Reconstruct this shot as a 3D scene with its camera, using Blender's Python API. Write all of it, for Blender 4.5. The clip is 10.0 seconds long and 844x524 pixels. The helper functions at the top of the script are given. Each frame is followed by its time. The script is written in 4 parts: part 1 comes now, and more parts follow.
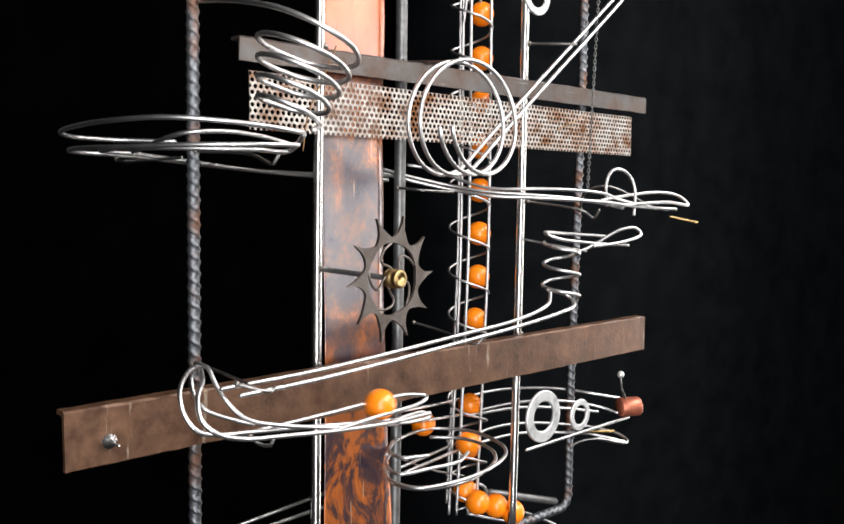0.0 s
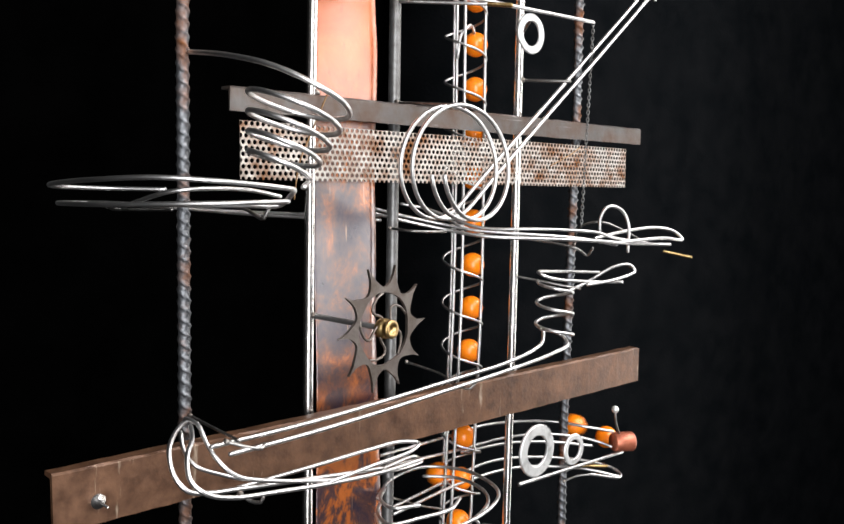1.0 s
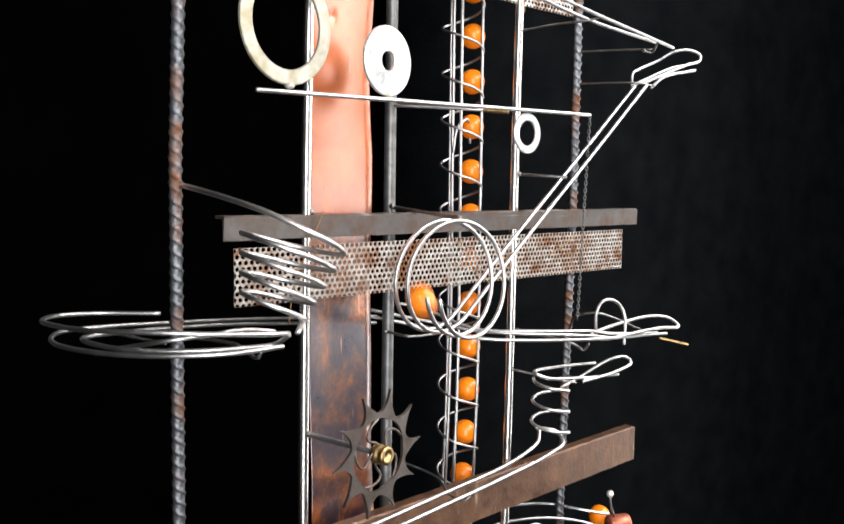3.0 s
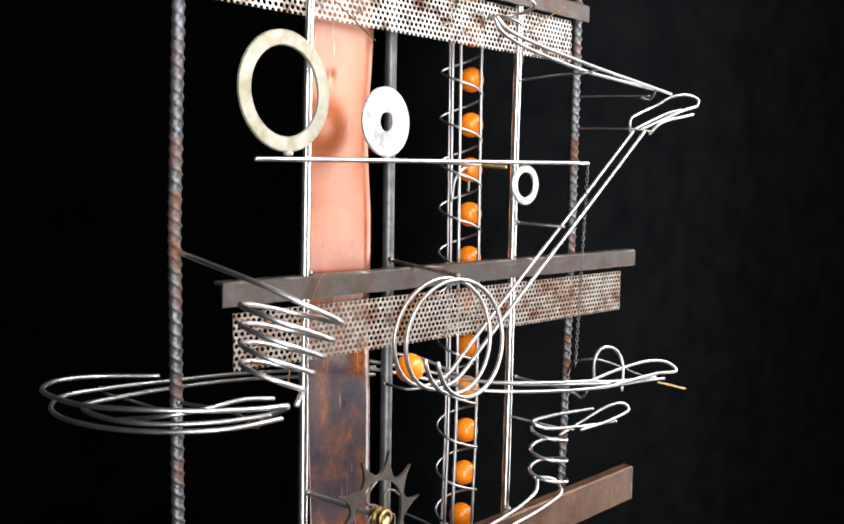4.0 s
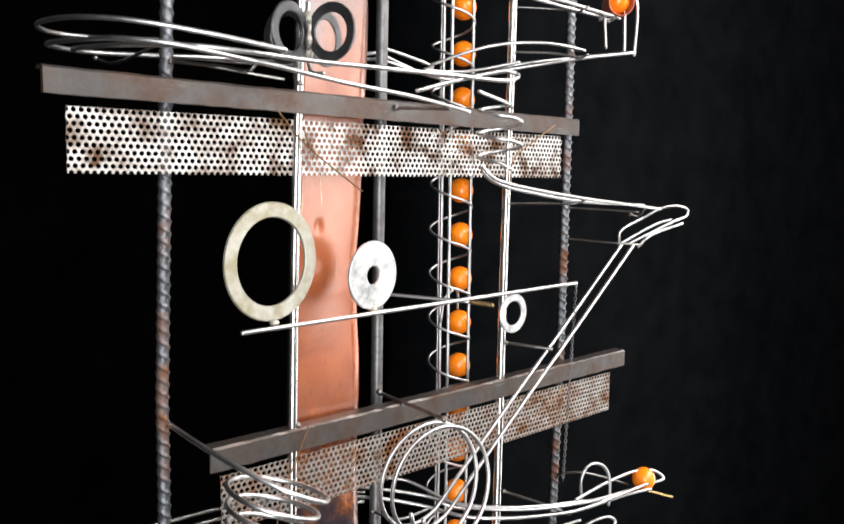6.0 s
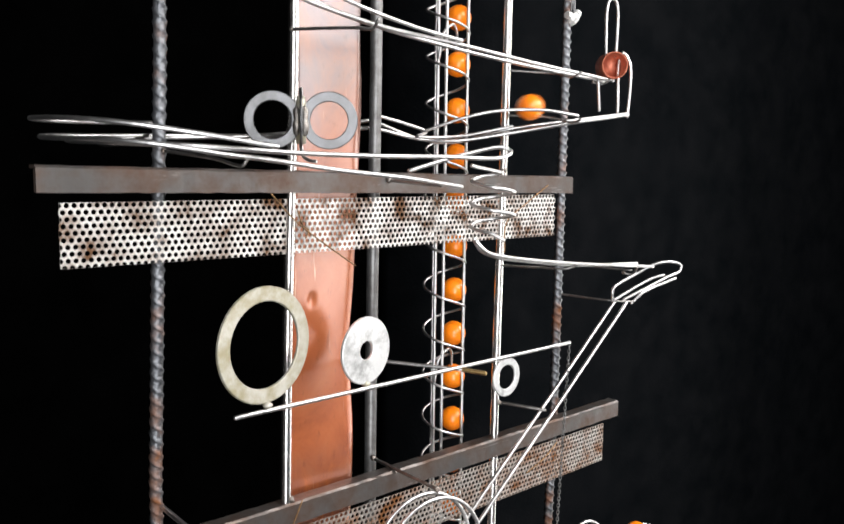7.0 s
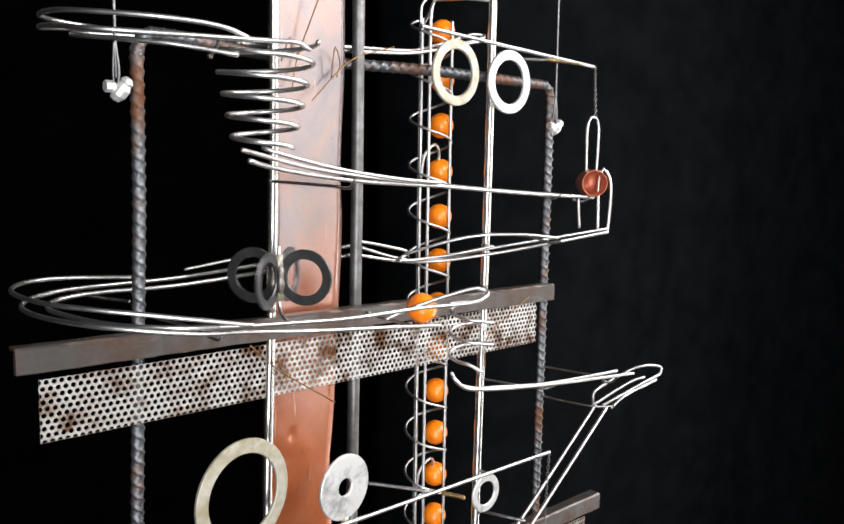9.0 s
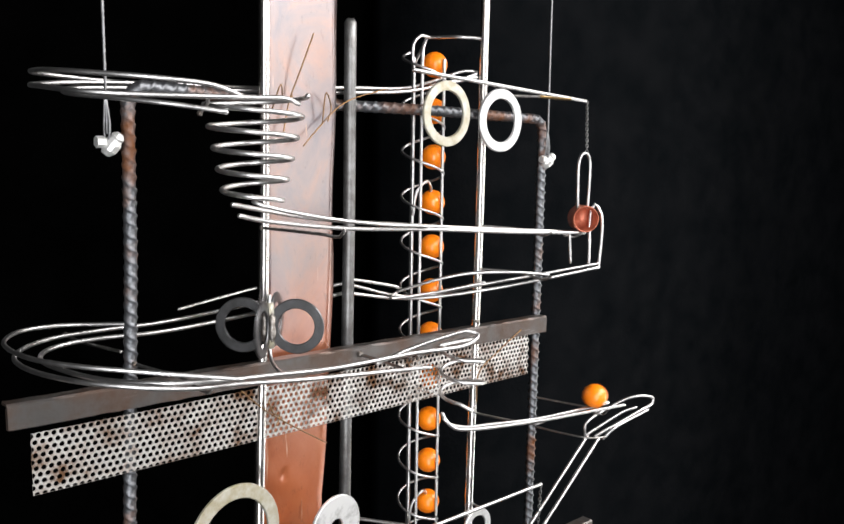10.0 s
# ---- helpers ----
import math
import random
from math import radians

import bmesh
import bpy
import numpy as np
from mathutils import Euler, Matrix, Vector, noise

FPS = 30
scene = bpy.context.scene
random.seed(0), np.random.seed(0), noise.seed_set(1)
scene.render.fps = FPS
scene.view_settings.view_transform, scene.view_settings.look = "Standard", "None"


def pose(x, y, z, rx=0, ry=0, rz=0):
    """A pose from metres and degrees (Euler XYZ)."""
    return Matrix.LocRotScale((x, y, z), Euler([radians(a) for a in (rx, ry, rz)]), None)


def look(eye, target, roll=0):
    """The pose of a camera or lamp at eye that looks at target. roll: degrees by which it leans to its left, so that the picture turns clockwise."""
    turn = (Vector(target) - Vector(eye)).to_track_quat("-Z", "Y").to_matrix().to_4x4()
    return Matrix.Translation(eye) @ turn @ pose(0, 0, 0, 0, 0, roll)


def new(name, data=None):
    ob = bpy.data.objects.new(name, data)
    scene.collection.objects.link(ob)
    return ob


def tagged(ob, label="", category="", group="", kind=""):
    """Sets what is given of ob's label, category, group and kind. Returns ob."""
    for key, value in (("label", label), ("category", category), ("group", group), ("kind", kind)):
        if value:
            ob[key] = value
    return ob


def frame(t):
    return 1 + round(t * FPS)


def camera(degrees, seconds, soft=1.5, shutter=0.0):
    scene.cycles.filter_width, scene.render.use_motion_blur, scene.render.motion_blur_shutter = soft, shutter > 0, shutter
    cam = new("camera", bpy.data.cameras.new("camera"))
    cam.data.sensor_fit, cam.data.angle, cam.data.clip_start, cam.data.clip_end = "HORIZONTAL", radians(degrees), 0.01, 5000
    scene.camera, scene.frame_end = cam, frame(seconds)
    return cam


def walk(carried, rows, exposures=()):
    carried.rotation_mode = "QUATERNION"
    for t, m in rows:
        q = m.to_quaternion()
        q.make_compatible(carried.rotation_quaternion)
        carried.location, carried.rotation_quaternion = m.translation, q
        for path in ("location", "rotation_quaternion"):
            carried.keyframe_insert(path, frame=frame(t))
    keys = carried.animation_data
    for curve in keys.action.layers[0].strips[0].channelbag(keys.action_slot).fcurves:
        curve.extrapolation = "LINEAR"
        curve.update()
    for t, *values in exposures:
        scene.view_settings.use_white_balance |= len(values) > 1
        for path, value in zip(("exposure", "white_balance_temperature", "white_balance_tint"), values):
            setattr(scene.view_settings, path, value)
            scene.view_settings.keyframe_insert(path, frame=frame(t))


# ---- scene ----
from math import cos, exp, pi, sin

cam = camera(51.8, 10.0, shutter=0.5)
PATH = [
    (0, (-0.339, -0.562, 1.281), (1.019, 0.9, 1.139), 0.5),
    (0.5, (-0.335, -0.56, 1.304), (1.025, 0.898, 1.155), 0.6),
    (1, (-0.332, -0.56, 1.322), (1.03, 0.897, 1.169), 0.6),
    (1.5, (-0.332, -0.558, 1.335), (1.03, 0.898, 1.181), 0.6),
    (2, (-0.329, -0.555, 1.363), (1.035, 0.898, 1.199), 0.7),
    (2.5, (-0.324, -0.553, 1.395), (1.044, 0.897, 1.22), 0.7),
    (3, (-0.324, -0.552, 1.424), (1.042, 0.899, 1.247), 0.6),
    (4.5, (-0.319, -0.551, 1.506), (1.047, 0.897, 1.311), 0.6),
    (5, (-0.311, -0.554, 1.545), (1.05, 0.896, 1.333), 0.5),
    (5.5, (-0.311, -0.554, 1.578), (1.049, 0.897, 1.357), 0.6),
    (7, (-0.304, -0.553, 1.676), (1.057, 0.892, 1.435), 0.7),
    (7.5, (-0.302, -0.553, 1.704), (1.063, 0.889, 1.461), 0.7),
    (8, (-0.298, -0.553, 1.739), (1.067, 0.886, 1.488), 0.7),
    (8.5, (-0.294, -0.559, 1.777), (1.066, 0.884, 1.519), 0.8),
    (9, (-0.289, -0.562, 1.799), (1.068, 0.882, 1.533), 0.9),
    (9.5, (-0.286, -0.565, 1.82), (1.069, 0.88, 1.548), 0.9),
    (10, (-0.283, -0.568, 1.839), (1.071, 0.878, 1.561), 0.9),
]
walk(cam, [(t, look(eye, target, roll)) for t, eye, target, roll in PATH],
     exposures=((0, -0.05), (2, 0.05), (5, -0.07), (8, -0.17), (10, -0.22)))

# ---- light: four softboxes in a black studio ----
world = bpy.data.worlds.new("studio_dark")
scene.world = world
world.use_nodes = True
world.node_tree.nodes["Background"].inputs[0].default_value = (0.05, 0.055, 0.065, 1)
world.node_tree.nodes["Background"].inputs[1].default_value = 0.02


def softbox(name, eye, target, w, h, watts, colour):
    lamp = bpy.data.lights.new(name, "AREA")
    lamp.shape, lamp.size, lamp.size_y, lamp.energy, lamp.color = "RECTANGLE", w, h, watts, colour
    ob = new(name, lamp)
    ob.matrix_world = look(eye, target)
    return ob


softbox("key_softbox", (0.95, -1.25, 2.72), (0.2, 0.0, 1.45), 2.4, 0.9, 110, (1.0, 0.98, 0.97))
softbox("tall_softbox", (2.1, -0.35, 1.35), (0.2, 0.0, 1.35), 0.45, 2.2, 26, (1.0, 0.98, 0.96))
softbox("front_softbox", (1.45, -1.75, 1.72), (0.2, 0.0, 1.56), 0.65, 1.45, 15, (1.0, 0.985, 0.98))
softbox("side_softbox", (-1.0, -1.7, 1.5), (0.2, 0.0, 1.45), 0.55, 2.2, 55, (0.97, 0.98, 1.0))


# ---- materials ----
def material(name, base, rough, metal=0.0, *rest, streak=None, stretch=(1, 1, 1), **more):
    """A plain material, with fine scratches of the colour streak, drawn out along an axis."""
    m = plain_material(name, base, rough, metal, *rest, **more)
    if streak:
        n, l = m.node_tree.nodes, m.node_tree.links
        b = n["Principled BSDF"]
        tc, mp, t, r, x = (n.new("ShaderNode" + k) for k in ("TexCoord", "Mapping", "TexNoise", "ValToRGB", "Mix"))
        mp.inputs["Scale"].default_value = stretch
        t.inputs["Scale"].default_value, t.inputs["Detail"].default_value, t.inputs["Roughness"].default_value = 90, 5, 0.7
        r.color_ramp.elements[0].position, r.color_ramp.elements[1].position = 0.63, 0.72
        x.data_type = "RGBA"
        x.inputs["B"].default_value = (*streak, 1)
        l.new(tc.outputs["Object"], mp.inputs["Vector"])
        l.new(mp.outputs["Vector"], t.inputs["Vector"])
        l.new(t.outputs["Fac"], r.inputs["Fac"])
        l.new(r.outputs["Color"], x.inputs["Factor"])
        l.new(b.inputs["Base Color"].links[0].from_socket, x.inputs["A"])
        l.new(x.outputs["Result"], b.inputs["Base Color"])
    return m


def plain_material(name, base, rough, metal=0.0, base2=None, scale=60.0, bump=0.0, bump_scale=300.0, lo=0.35, hi=0.65, rough2=None, coat=0.0):
    m = bpy.data.materials.new(name)
    m.use_nodes = True
    n, l = m.node_tree.nodes, m.node_tree.links
    b = n["Principled BSDF"]
    b.inputs["Metallic"].default_value = metal
    b.inputs["Roughness"].default_value = rough
    b.inputs["Base Color"].default_value = (*base, 1)
    b.inputs["Coat Weight"].default_value = coat
    tc = n.new("ShaderNodeTexCoord")
    if base2:
        t = n.new("ShaderNodeTexNoise")
        t.inputs["Scale"].default_value, t.inputs["Detail"].default_value, t.inputs["Roughness"].default_value = scale, 8, 0.65
        l.new(tc.outputs["Object"], t.inputs["Vector"])
        r = n.new("ShaderNodeValToRGB")
        r.color_ramp.elements[0].position, r.color_ramp.elements[1].position = lo, hi
        r.color_ramp.elements[0].color, r.color_ramp.elements[1].color = (*base, 1), (*base2, 1)
        l.new(t.outputs["Fac"], r.inputs["Fac"])
        l.new(r.outputs["Color"], b.inputs["Base Color"])
        if rough2 is not None:
            q = n.new("ShaderNodeMapRange")
            q.inputs["From Min"].default_value, q.inputs["From Max"].default_value = lo, hi
            q.inputs["To Min"].default_value, q.inputs["To Max"].default_value = rough, rough2
            l.new(t.outputs["Fac"], q.inputs["Value"])
            l.new(q.outputs["Result"], b.inputs["Roughness"])
    if bump:
        t2 = n.new("ShaderNodeTexNoise")
        t2.inputs["Scale"].default_value, t2.inputs["Detail"].default_value = bump_scale, 6
        l.new(tc.outputs["Object"], t2.inputs["Vector"])
        k = n.new("ShaderNodeBump")
        k.inputs["Strength"].default_value, k.inputs["Distance"].default_value = bump, 0.002
        l.new(t2.outputs["Fac"], k.inputs["Height"])
        l.new(k.outputs["Normal"], b.inputs["Normal"])
    return m


WIRE = material("bright_steel_wire", (0.70, 0.69, 0.685), 0.31, 1.0, (0.52, 0.51, 0.505), 90, 0.03, 900, rough2=0.42)
BRACE = material("dull_steel_wire", (0.34, 0.33, 0.32), 0.38, 1.0, (0.20, 0.19, 0.18), 140, 0.15, 900)
ROD = material("polished_steel_rod", (0.74, 0.72, 0.70), 0.27, 1.0, (0.48, 0.42, 0.38), 45, 0.02, 600, 0.45, 0.8)
TUBE = material("grey_steel_rod", (0.24, 0.24, 0.24), 0.44, 0.75, (0.13, 0.125, 0.12), 70, 0.12, 500)
REBAR = material("ribbed_rebar_steel", (0.14, 0.145, 0.155), 0.40, 0.85, (0.19, 0.075, 0.03), 20, 0.3, 420, 0.50, 0.66, 0.75)
RUST = material("brown_rusted_angle_iron", (0.050, 0.023, 0.013), 0.40, 0.35, (0.150, 0.074, 0.040), 55, 0.14, 300, 0.30, 0.66, 0.58, streak=(0.36, 0.28, 0.21), stretch=(1, 1, 0.12))
MILL = material("grey_mill_scale_iron", (0.115, 0.107, 0.102), 0.36, 0.7, (0.085, 0.045, 0.028), 28, 0.06, 300, 0.40, 0.68, 0.55, streak=(0.30, 0.28, 0.27), stretch=(0.12, 1, 1))
PERF = material("perforated_zinc_sheet", (0.70, 0.68, 0.65), 0.42, 0.85, (0.13, 0.068, 0.036), 44, 0.12, 400, 0.42, 0.62, 0.7)
PERF_RUSTY = material("rust_stained_perforated_sheet", (0.50, 0.46, 0.42), 0.40, 0.85, (0.20, 0.085, 0.032), 42, 0.15, 400, 0.43, 0.64, 0.75)
GEAR = material("dark_cut_steel_plate", (0.20, 0.175, 0.16), 0.38, 0.85, (0.11, 0.085, 0.07), 50, 0.12, 500)
BRASS = material("aged_yellow_brass", (0.50, 0.35, 0.16), 0.34, 1.0, (0.24, 0.15, 0.06), 200, 0.1, 500)
WASHER = material("stained_zinc_washer", (0.66, 0.66, 0.655), 0.40, 0.65, (0.34, 0.34, 0.335), 62, 0.08, 400, 0.50, 0.68)
HORN = material("yellowed_zinc_ring", (0.44, 0.42, 0.37), 0.44, 0.4, (0.28, 0.25, 0.16), 60, 0.10, 400, 0.38, 0.64)
STEELRING = material("dark_steel_vane", (0.12, 0.12, 0.125), 0.36, 0.85, (0.08, 0.08, 0.08), 60, 0.12, 400)
ORANGE = material("glossy_orange_enamel", (0.98, 0.245, 0.006), 0.30, 0.0, (0.93, 0.22, 0.005), 90, 0.03, 300, coat=0.25)
# one backdrop cloth in two tones: the light's falloff leftwards is coloured in
LIT_CLOTH = material("lit_blue_grey_backdrop_cloth", (0.0028, 0.0034, 0.0040), 1.0, 0.0, (0.0053, 0.0057, 0.0064), 11, 0.6, 120)
UNLIT_CLOTH = material("unlit_black_backdrop_cloth", (0.0003, 0.0003, 0.0003), 1.0, 0.0, (0.0006, 0.0006, 0.0006), 7, 0.6, 120)
UNLIT_CLOTH.node_tree.nodes["Principled BSDF"].inputs["Specular IOR Level"].default_value = 0.0
STUDIO = material("black_studio_paint", (0.003, 0.003, 0.0033), 0.9, 0.0, (0.005, 0.005, 0.0052), 3, 0.2, 60)
WELD = material("dull_weld_bead", (0.36, 0.34, 0.32), 0.42, 0.9, (0.14, 0.11, 0.09), 260, 0.4, 700)
CABLE = material("grey_steel_cable", (0.25, 0.25, 0.26), 0.4, 0.9, (0.15, 0.15, 0.15), 300)
CHROME = material("bright_clamp_metal", (0.86, 0.86, 0.84), 0.38, 0.6, (0.7, 0.7, 0.68), 120)
CUP = material("copper_pipe_cap", (0.50, 0.16, 0.09), 0.42, 0.5, (0.30, 0.08, 0.045), 90, 0.12, 400)
LIT_CLOTH.node_tree.nodes["Principled BSDF"].inputs["Specular IOR Level"].default_value = 0.0
TIE = material("tarnished_copper_tie_wire", (0.30, 0.17, 0.07), 0.45, 0.9, (0.16, 0.09, 0.05), 200)


def copper_material():
    """Copper sheet: heat-coloured and lilac above, purple-brown patina with bright orange scrapes below."""
    m = material("flame_patinated_copper", (0.70, 0.33, 0.21), 0.42, 0.75)
    n, l = m.node_tree.nodes, m.node_tree.links
    b = n["Principled BSDF"]
    tc = n.new("ShaderNodeTexCoord")
    sep = n.new("ShaderNodeSeparateXYZ")
    l.new(tc.outputs["Object"], sep.inputs[0])

    def noise(scale, detail=8, stretch=(1, 1, 1), dist=0.0, rough=0.6):
        mp = n.new("ShaderNodeMapping")
        mp.inputs["Scale"].default_value = stretch
        t = n.new("ShaderNodeTexNoise")
        t.inputs["Scale"].default_value, t.inputs["Detail"].default_value = scale, detail
        t.inputs["Distortion"].default_value, t.inputs["Roughness"].default_value = dist, rough
        l.new(tc.outputs["Object"], mp.inputs["Vector"])
        l.new(mp.outputs["Vector"], t.inputs["Vector"])
        return t.outputs["Fac"]

    def ramp(fac, stops):
        r = n.new("ShaderNodeValToRGB")
        while len(r.color_ramp.elements) < len(stops):
            r.color_ramp.elements.new(0.5)
        for e, (p, c) in zip(r.color_ramp.elements, stops):
            e.position, e.color = p, (*c, 1)
        l.new(fac, r.inputs["Fac"])
        return r.outputs["Color"]

    def mix(fac, a, c):
        x = n.new("ShaderNodeMix")
        x.data_type = "RGBA"
        l.new(fac, x.inputs["Factor"])
        l.new(a, x.inputs["A"])
        l.new(c, x.inputs["B"])
        return x.outputs["Result"]

    def zmask(z0, z1, wobble, scale=14.0):
        w = n.new("ShaderNodeMath")
        w.operation = "MULTIPLY_ADD"
        w.inputs[1].default_value = wobble
        l.new(noise(scale), w.inputs[0])
        l.new(sep.outputs["Z"], w.inputs[2])
        q = n.new("ShaderNodeMapRange")
        q.inputs["From Min"].default_value, q.inputs["From Max"].default_value = z0 + wobble / 2, z1 + wobble / 2
        l.new(w.outputs[0], q.inputs["Value"])
        return q.outputs["Result"]

    lower = ramp(noise(27, 14, (1, 1, 0.7), 0.45, 0.74), [(0.34, (0.025, 0.016, 0.034)), (0.44, (0.065, 0.040, 0.050)), (0.51, (0.125, 0.058, 0.045)), (0.57, (0.25, 0.082, 0.036)), (0.63, (0.50, 0.145, 0.035)), (0.74, (0.64, 0.21, 0.06))])
    middle = ramp(noise(20, 10, (1, 1, 0.7), 0.6, 0.65), [(0.30, (0.36, 0.078, 0.018)), (0.50, (0.50, 0.125, 0.033)), (0.70, (0.55, 0.175, 0.062))])
    orange = ramp(noise(17, 10, (1, 1, 0.8), 0.7, 0.66), [(0.32, (0.24, 0.058, 0.018)), (0.48, (0.37, 0.102, 0.034)), (0.60, (0.43, 0.140, 0.06)), (0.74, (0.44, 0.20, 0.12))])
    upper = ramp(noise(15, 10, (1, 1, 0.7), 1.0, 0.66), [(0.32, (0.085, 0.07, 0.085)), (0.48, (0.14, 0.095, 0.09)), (0.62, (0.21, 0.105, 0.075)), (0.76, (0.26, 0.09, 0.04))])
    bottom = ramp(noise(26, 12, (1.2, 1, 0.6), 0.9, 0.68), [(0.38, (0.04, 0.024, 0.05)), (0.47, (0.13, 0.055, 0.045)), (0.53, (0.62, 0.16, 0.025)), (0.75, (0.82, 0.25, 0.05))])
    c = mix(zmask(1.13, 1.17, 0.06), bottom, lower)
    c = mix(zmask(1.345, 1.44, 0.05), c, middle)
    c = mix(zmask(1.50, 1.58, 0.06), c, orange)
    c = mix(zmask(1.64, 1.74, 0.08), c, upper)
    speck = ramp(noise(160, 6, (1, 1, 0.5), 0.2, 0.7), [(0.33, (0.45, 0.42, 0.42)), (0.42, (1, 1, 1)), (0.70, (1, 1, 1)), (0.76, (1.0, 0.92, 0.85))])
    tint = n.new("ShaderNodeMix")
    tint.data_type, tint.blend_type = "RGBA", "MULTIPLY"
    tint.inputs["Factor"].default_value = 0.45
    l.new(c, tint.inputs["A"])
    l.new(speck, tint.inputs["B"])
    c = tint.outputs["Result"]
    # fine pale scuffs, drawn out at two slants
    for turn, stretch, scale in ((22, (1, 1, 0.05), 300), (-64, (1, 1, 0.06), 260)):
        mp = n.new("ShaderNodeMapping")
        mp.inputs["Rotation"].default_value, mp.inputs["Scale"].default_value = (0, radians(turn), 0), stretch
        t = n.new("ShaderNodeTexNoise")
        t.inputs["Scale"].default_value, t.inputs["Detail"].default_value = scale, 3
        l.new(tc.outputs["Object"], mp.inputs["Vector"])
        l.new(mp.outputs["Vector"], t.inputs["Vector"])
        c = mix(ramp(t.outputs["Fac"], [(0.715, (0, 0, 0)), (0.76, (0.8, 0.8, 0.8))]), c, ramp(t.outputs["Fac"], [(0.0, (0.62, 0.36, 0.22)), (1.0, (0.70, 0.45, 0.30))]))
    l.new(c, b.inputs["Base Color"])
    k = n.new("ShaderNodeBump")
    k.inputs["Strength"].default_value, k.inputs["Distance"].default_value = 0.16, 0.003
    l.new(noise(28, 4), k.inputs["Height"])
    l.new(k.outputs["Normal"], b.inputs["Normal"])
    # clear lacquer over the patina
    b.inputs["Coat Weight"].default_value, b.inputs["Coat Roughness"].default_value, b.inputs["Coat IOR"].default_value = 1.0, 0.25, 1.88
    q = n.new("ShaderNodeMapRange")
    q.inputs["To Min"].default_value, q.inputs["To Max"].default_value = 0.36, 0.52
    l.new(noise(30, 6), q.inputs["Value"])
    l.new(q.outputs["Result"], b.inputs["Roughness"])
    return m


COPPER = copper_material()


# ---- mesh helpers ----
def mesh_of(name, verts, faces, mat, smooth=True):
    me = bpy.data.meshes.new(name)
    me.from_pydata([tuple(v) for v in verts], [], faces)
    me.materials.append(mat)
    me.polygons.foreach_set("use_smooth", [smooth] * len(me.polygons))
    me.update()
    return me


def add(name, me, parent=None, label=""):
    ob = new(name, me)
    if parent:
        ob.parent = parent
    return tagged(ob, label)


def thing(name, label, category, at=(0, 0, 0), group="", kind=""):
    ob = new(name)
    ob.empty_display_size = 0.02
    ob.location = at
    return tagged(ob, label, category, group, kind)


def glide(pts, step=0.004):
    """A smooth line through the points (centripetal Catmull-Rom), evenly stepped."""
    p = [Vector(q) for q in pts]
    p = [2 * p[0] - p[1]] + p + [2 * p[-1] - p[-2]]
    out = []
    for i in range(1, len(p) - 2):
        a, b, c, d = p[i - 1:i + 3]
        t0 = 0.0
        t1 = t0 + max((b - a).length, 1e-6) ** 0.5
        t2 = t1 + max((c - b).length, 1e-6) ** 0.5
        t3 = t2 + max((d - c).length, 1e-6) ** 0.5
        n = max(1, int((c - b).length / step))
        for k in range(n):
            t = t1 + (t2 - t1) * k / n
            a1 = a * ((t1 - t) / (t1 - t0)) + b * ((t - t0) / (t1 - t0))
            a2 = b * ((t2 - t) / (t2 - t1)) + c * ((t - t1) / (t2 - t1))
            a3 = c * ((t3 - t) / (t3 - t2)) + d * ((t - t2) / (t3 - t2))
            b1 = a1 * ((t2 - t) / (t2 - t0)) + a2 * ((t - t0) / (t2 - t0))
            b2 = a2 * ((t3 - t) / (t3 - t1)) + a3 * ((t - t1) / (t3 - t1))
            out.append(b1 * ((t2 - t) / (t2 - t1)) + b2 * ((t - t1) / (t2 - t1)))
    out.append(p[-2])
    return out


def tube(line, radius, sides=10, ribs=None):
    """Vertices and faces of a round bar along a line, with rounded ends; ribs(s, angle) adds to the radius."""
    verts, faces = [], []
    side = None
    s = 0.0
    n = len(line)
    for i, p in enumerate(line):
        d = (line[min(i + 1, n - 1)] - line[max(i - 1, 0)]).normalized()
        if side is None:
            side = d.orthogonal().normalized()
        side = (side - d * side.dot(d)).normalized()
        up = d.cross(side)
        if i:
            s += (p - line[i - 1]).length
        for k in range(sides):
            a = 2 * pi * k / sides
            r = radius + (ribs(s, a) if ribs else 0)
            verts.append(p + (side * cos(a) + up * sin(a)) * r)
        if i:
            o = (i - 1) * sides
            faces += [(o + k, o + (k + 1) % sides, o + sides + (k + 1) % sides, o + sides + k) for k in range(sides)]
    for i, sign in ((0, -1), (n - 1, 1)):
        d = (line[min(i + 1, n - 1)] - line[max(i - 1, 0)]).normalized()
        c = len(verts)
        ring = range(i * sides, i * sides + sides)
        inner = [line[i] + (verts[k] - line[i]) * 0.6 + d * sign * radius * 0.6 for k in ring]
        verts += inner
        o = i * sides
        for k in range(sides):
            f = (o + k, o + (k + 1) % sides, c + (k + 1) % sides, c + k)
            faces.append(f if sign > 0 else f[::-1])
        f = tuple(range(c, c + sides))
        faces.append(f if sign > 0 else f[::-1])
    return verts, faces


def straight(a, b, step=0.02):
    a, b = Vector(a), Vector(b)
    n = max(1, int((b - a).length / step))
    return [a.lerp(b, i / n) for i in range(n + 1)]


def bar(name, a, b, radius, mat, parent=None, label="", sides=12):
    return add(name, mesh_of(name, *tube(straight(a, b), radius, sides), mat), parent, label)


